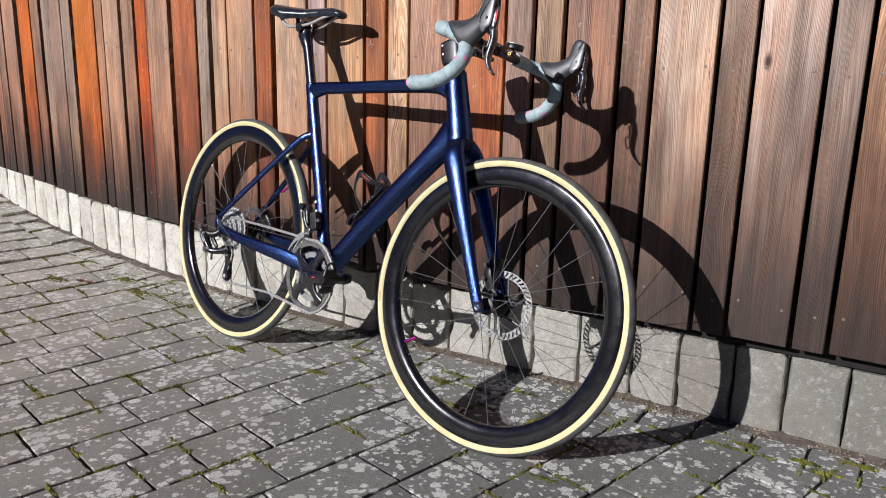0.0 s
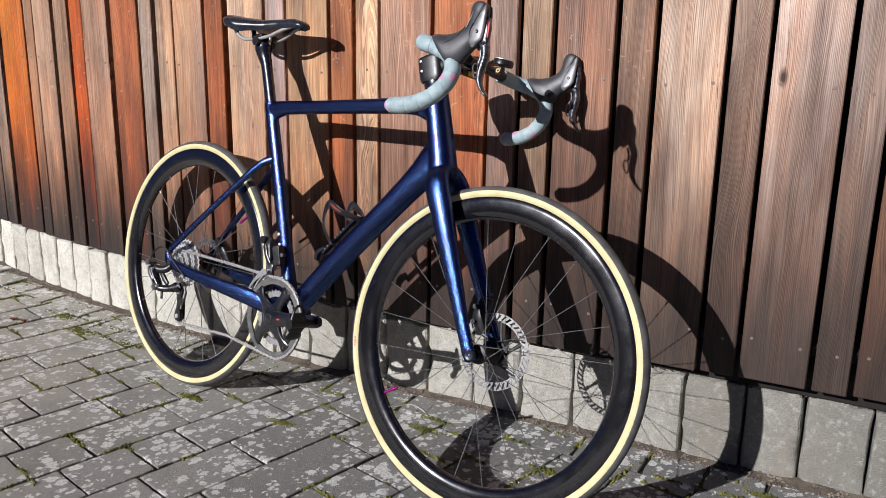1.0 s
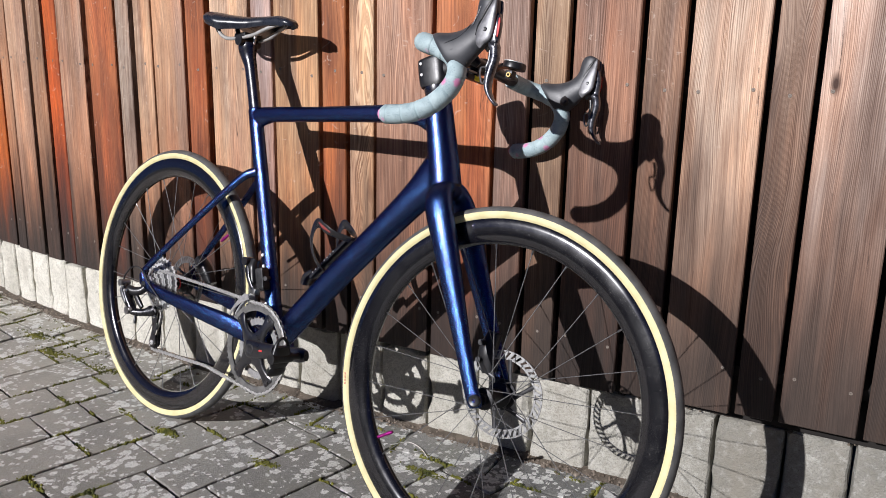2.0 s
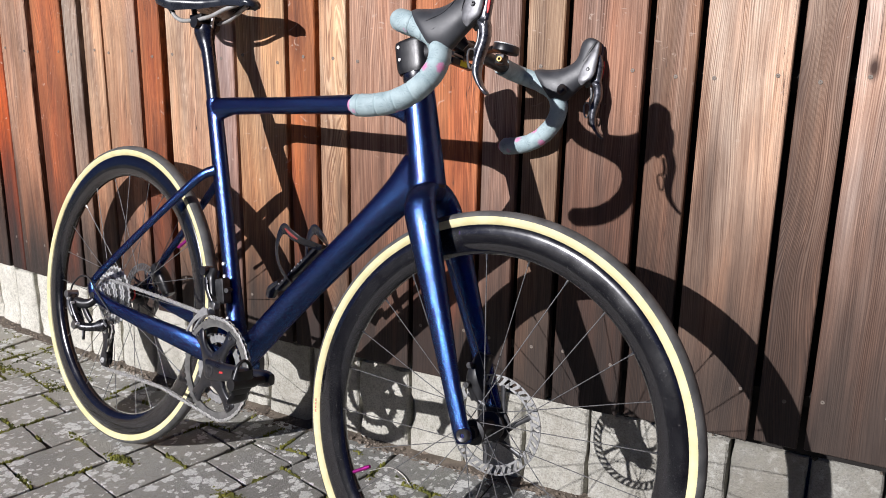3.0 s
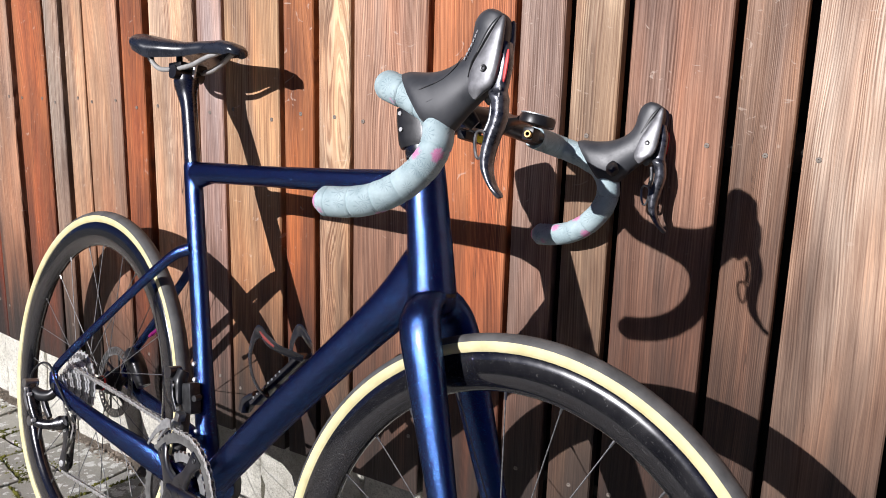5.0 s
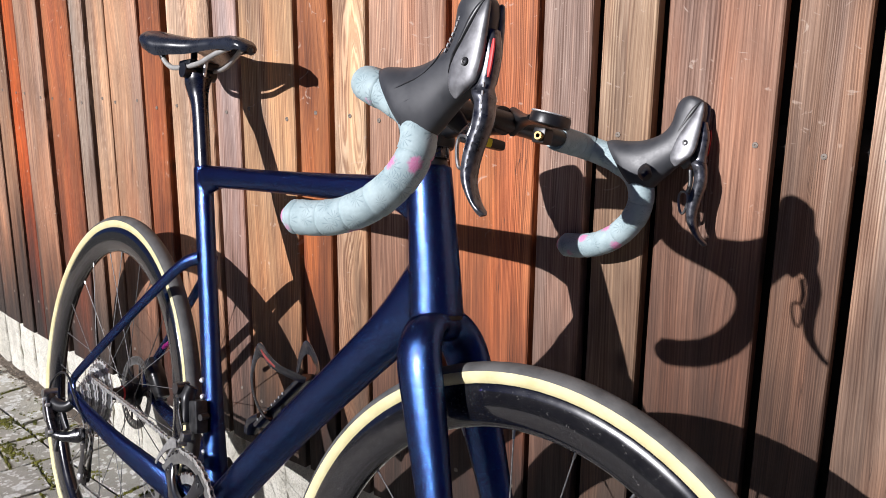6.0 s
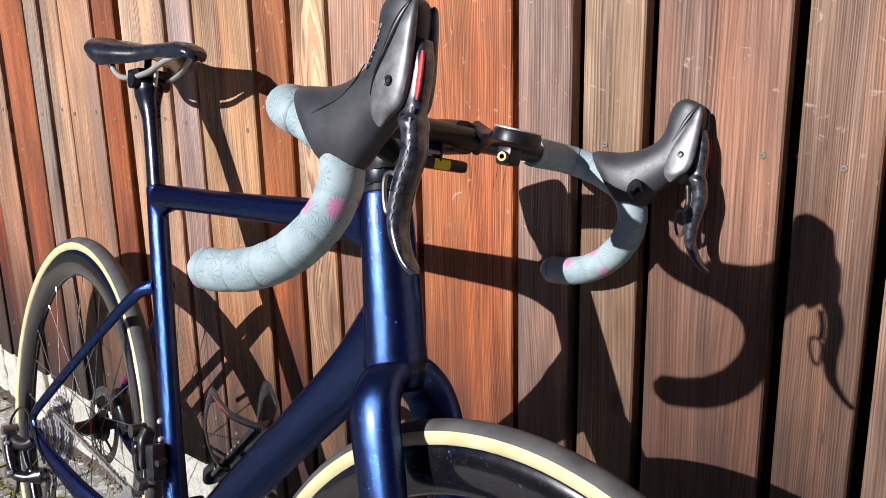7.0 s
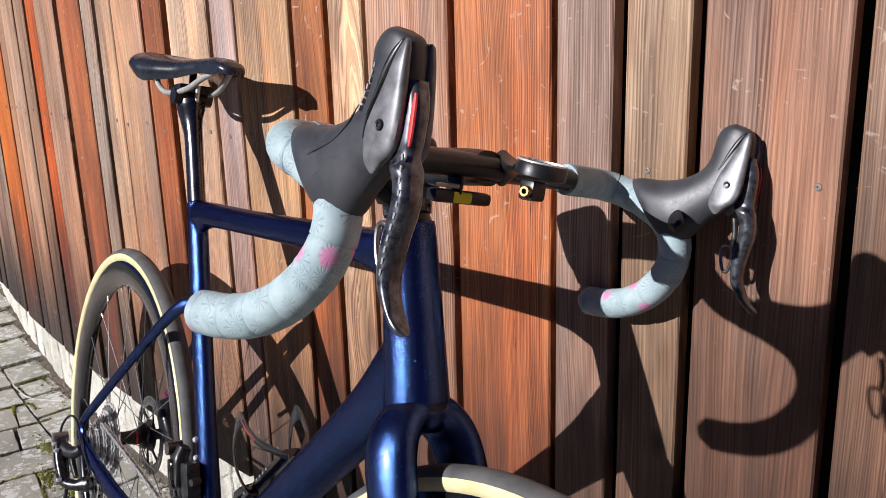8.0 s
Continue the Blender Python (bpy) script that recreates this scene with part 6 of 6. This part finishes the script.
bm = bmesh.new()
xs = np.linspace(-4.6, 1.4, 121)
lo, hi = [], []
for x in xs:
    w = 0.024 + 0.014 * noise.noise(Vector((x * 6, 0, 0)))
    lo.append(bm.verts.new((x, plinth_y(x) - w, rise(x) - 0.001)))
    hi.append(bm.verts.new((x, plinth_y(x) + 0.006, rise(x) + 0.012 + 0.006 * noise.noise(Vector((x * 9, 3, 0))))))
for k in range(len(xs) - 1):
    bm.faces.new((lo[k], lo[k + 1], hi[k + 1], hi[k]))
tagged(part("earth_strip", bm, EARTH), "strip of brown earth washed against the kerb blocks", "earth", kind="stuff")

# lengths of thin white cord lying on the paving
for pts in (((-3.157, 2.189), (-3.082, 2.193), (-2.913, 2.185), (-2.844, 2.213), (-2.794, 2.245)), ((-1.185, 2.055), (-1.155, 2.090), (-1.114, 2.079), (-1.075, 2.046))):
    bm = tube([(x, y, 0.0025 + rise(x)) for x, y in pts], 0.0016 if pts[0][0] < -2 else 0.0009, 8, 6, (0, 0.02, 1))
    tagged(part("cord", bm, CORD), "thin white cord lying on the paving", "cord", "cords")
# a few dry leaves
for x, y, a, r in ((-2.645, 1.978, 20, 0.016), (-2.60, 1.985, 75, 0.012)):
    bm = bmesh.new()
    n = 9
    mid = [bm.verts.new((r * (2 * k / (n - 1) - 1), 0, 0.003 + 0.004 * math.sin(k))) for k in range(n)]
    for s in (-1, 1):
        edge = [bm.verts.new((r * (2 * k / (n - 1) - 1), s * r * 0.55 * math.sin(math.pi * k / (n - 1)) ** 0.8, 0.004 + 0.006 * (k % 2))) for k in range(1, n - 1)]
        for k in range(1, n - 2):
            bm.faces.new((mid[k], mid[k + 1], edge[k], edge[k - 1]))
        bm.faces.new((mid[0], mid[1], edge[0]))
        bm.faces.new((mid[n - 2], mid[n - 1], edge[-1]))
    ob = tagged(part("dry_leaf", bm, LEAF), "curled rust-brown dry leaf on the paving", "leaf", "dry leaves")
    ob.matrix_basis = pose(x, y, 0.002 + rise(x), 0, 0, a)
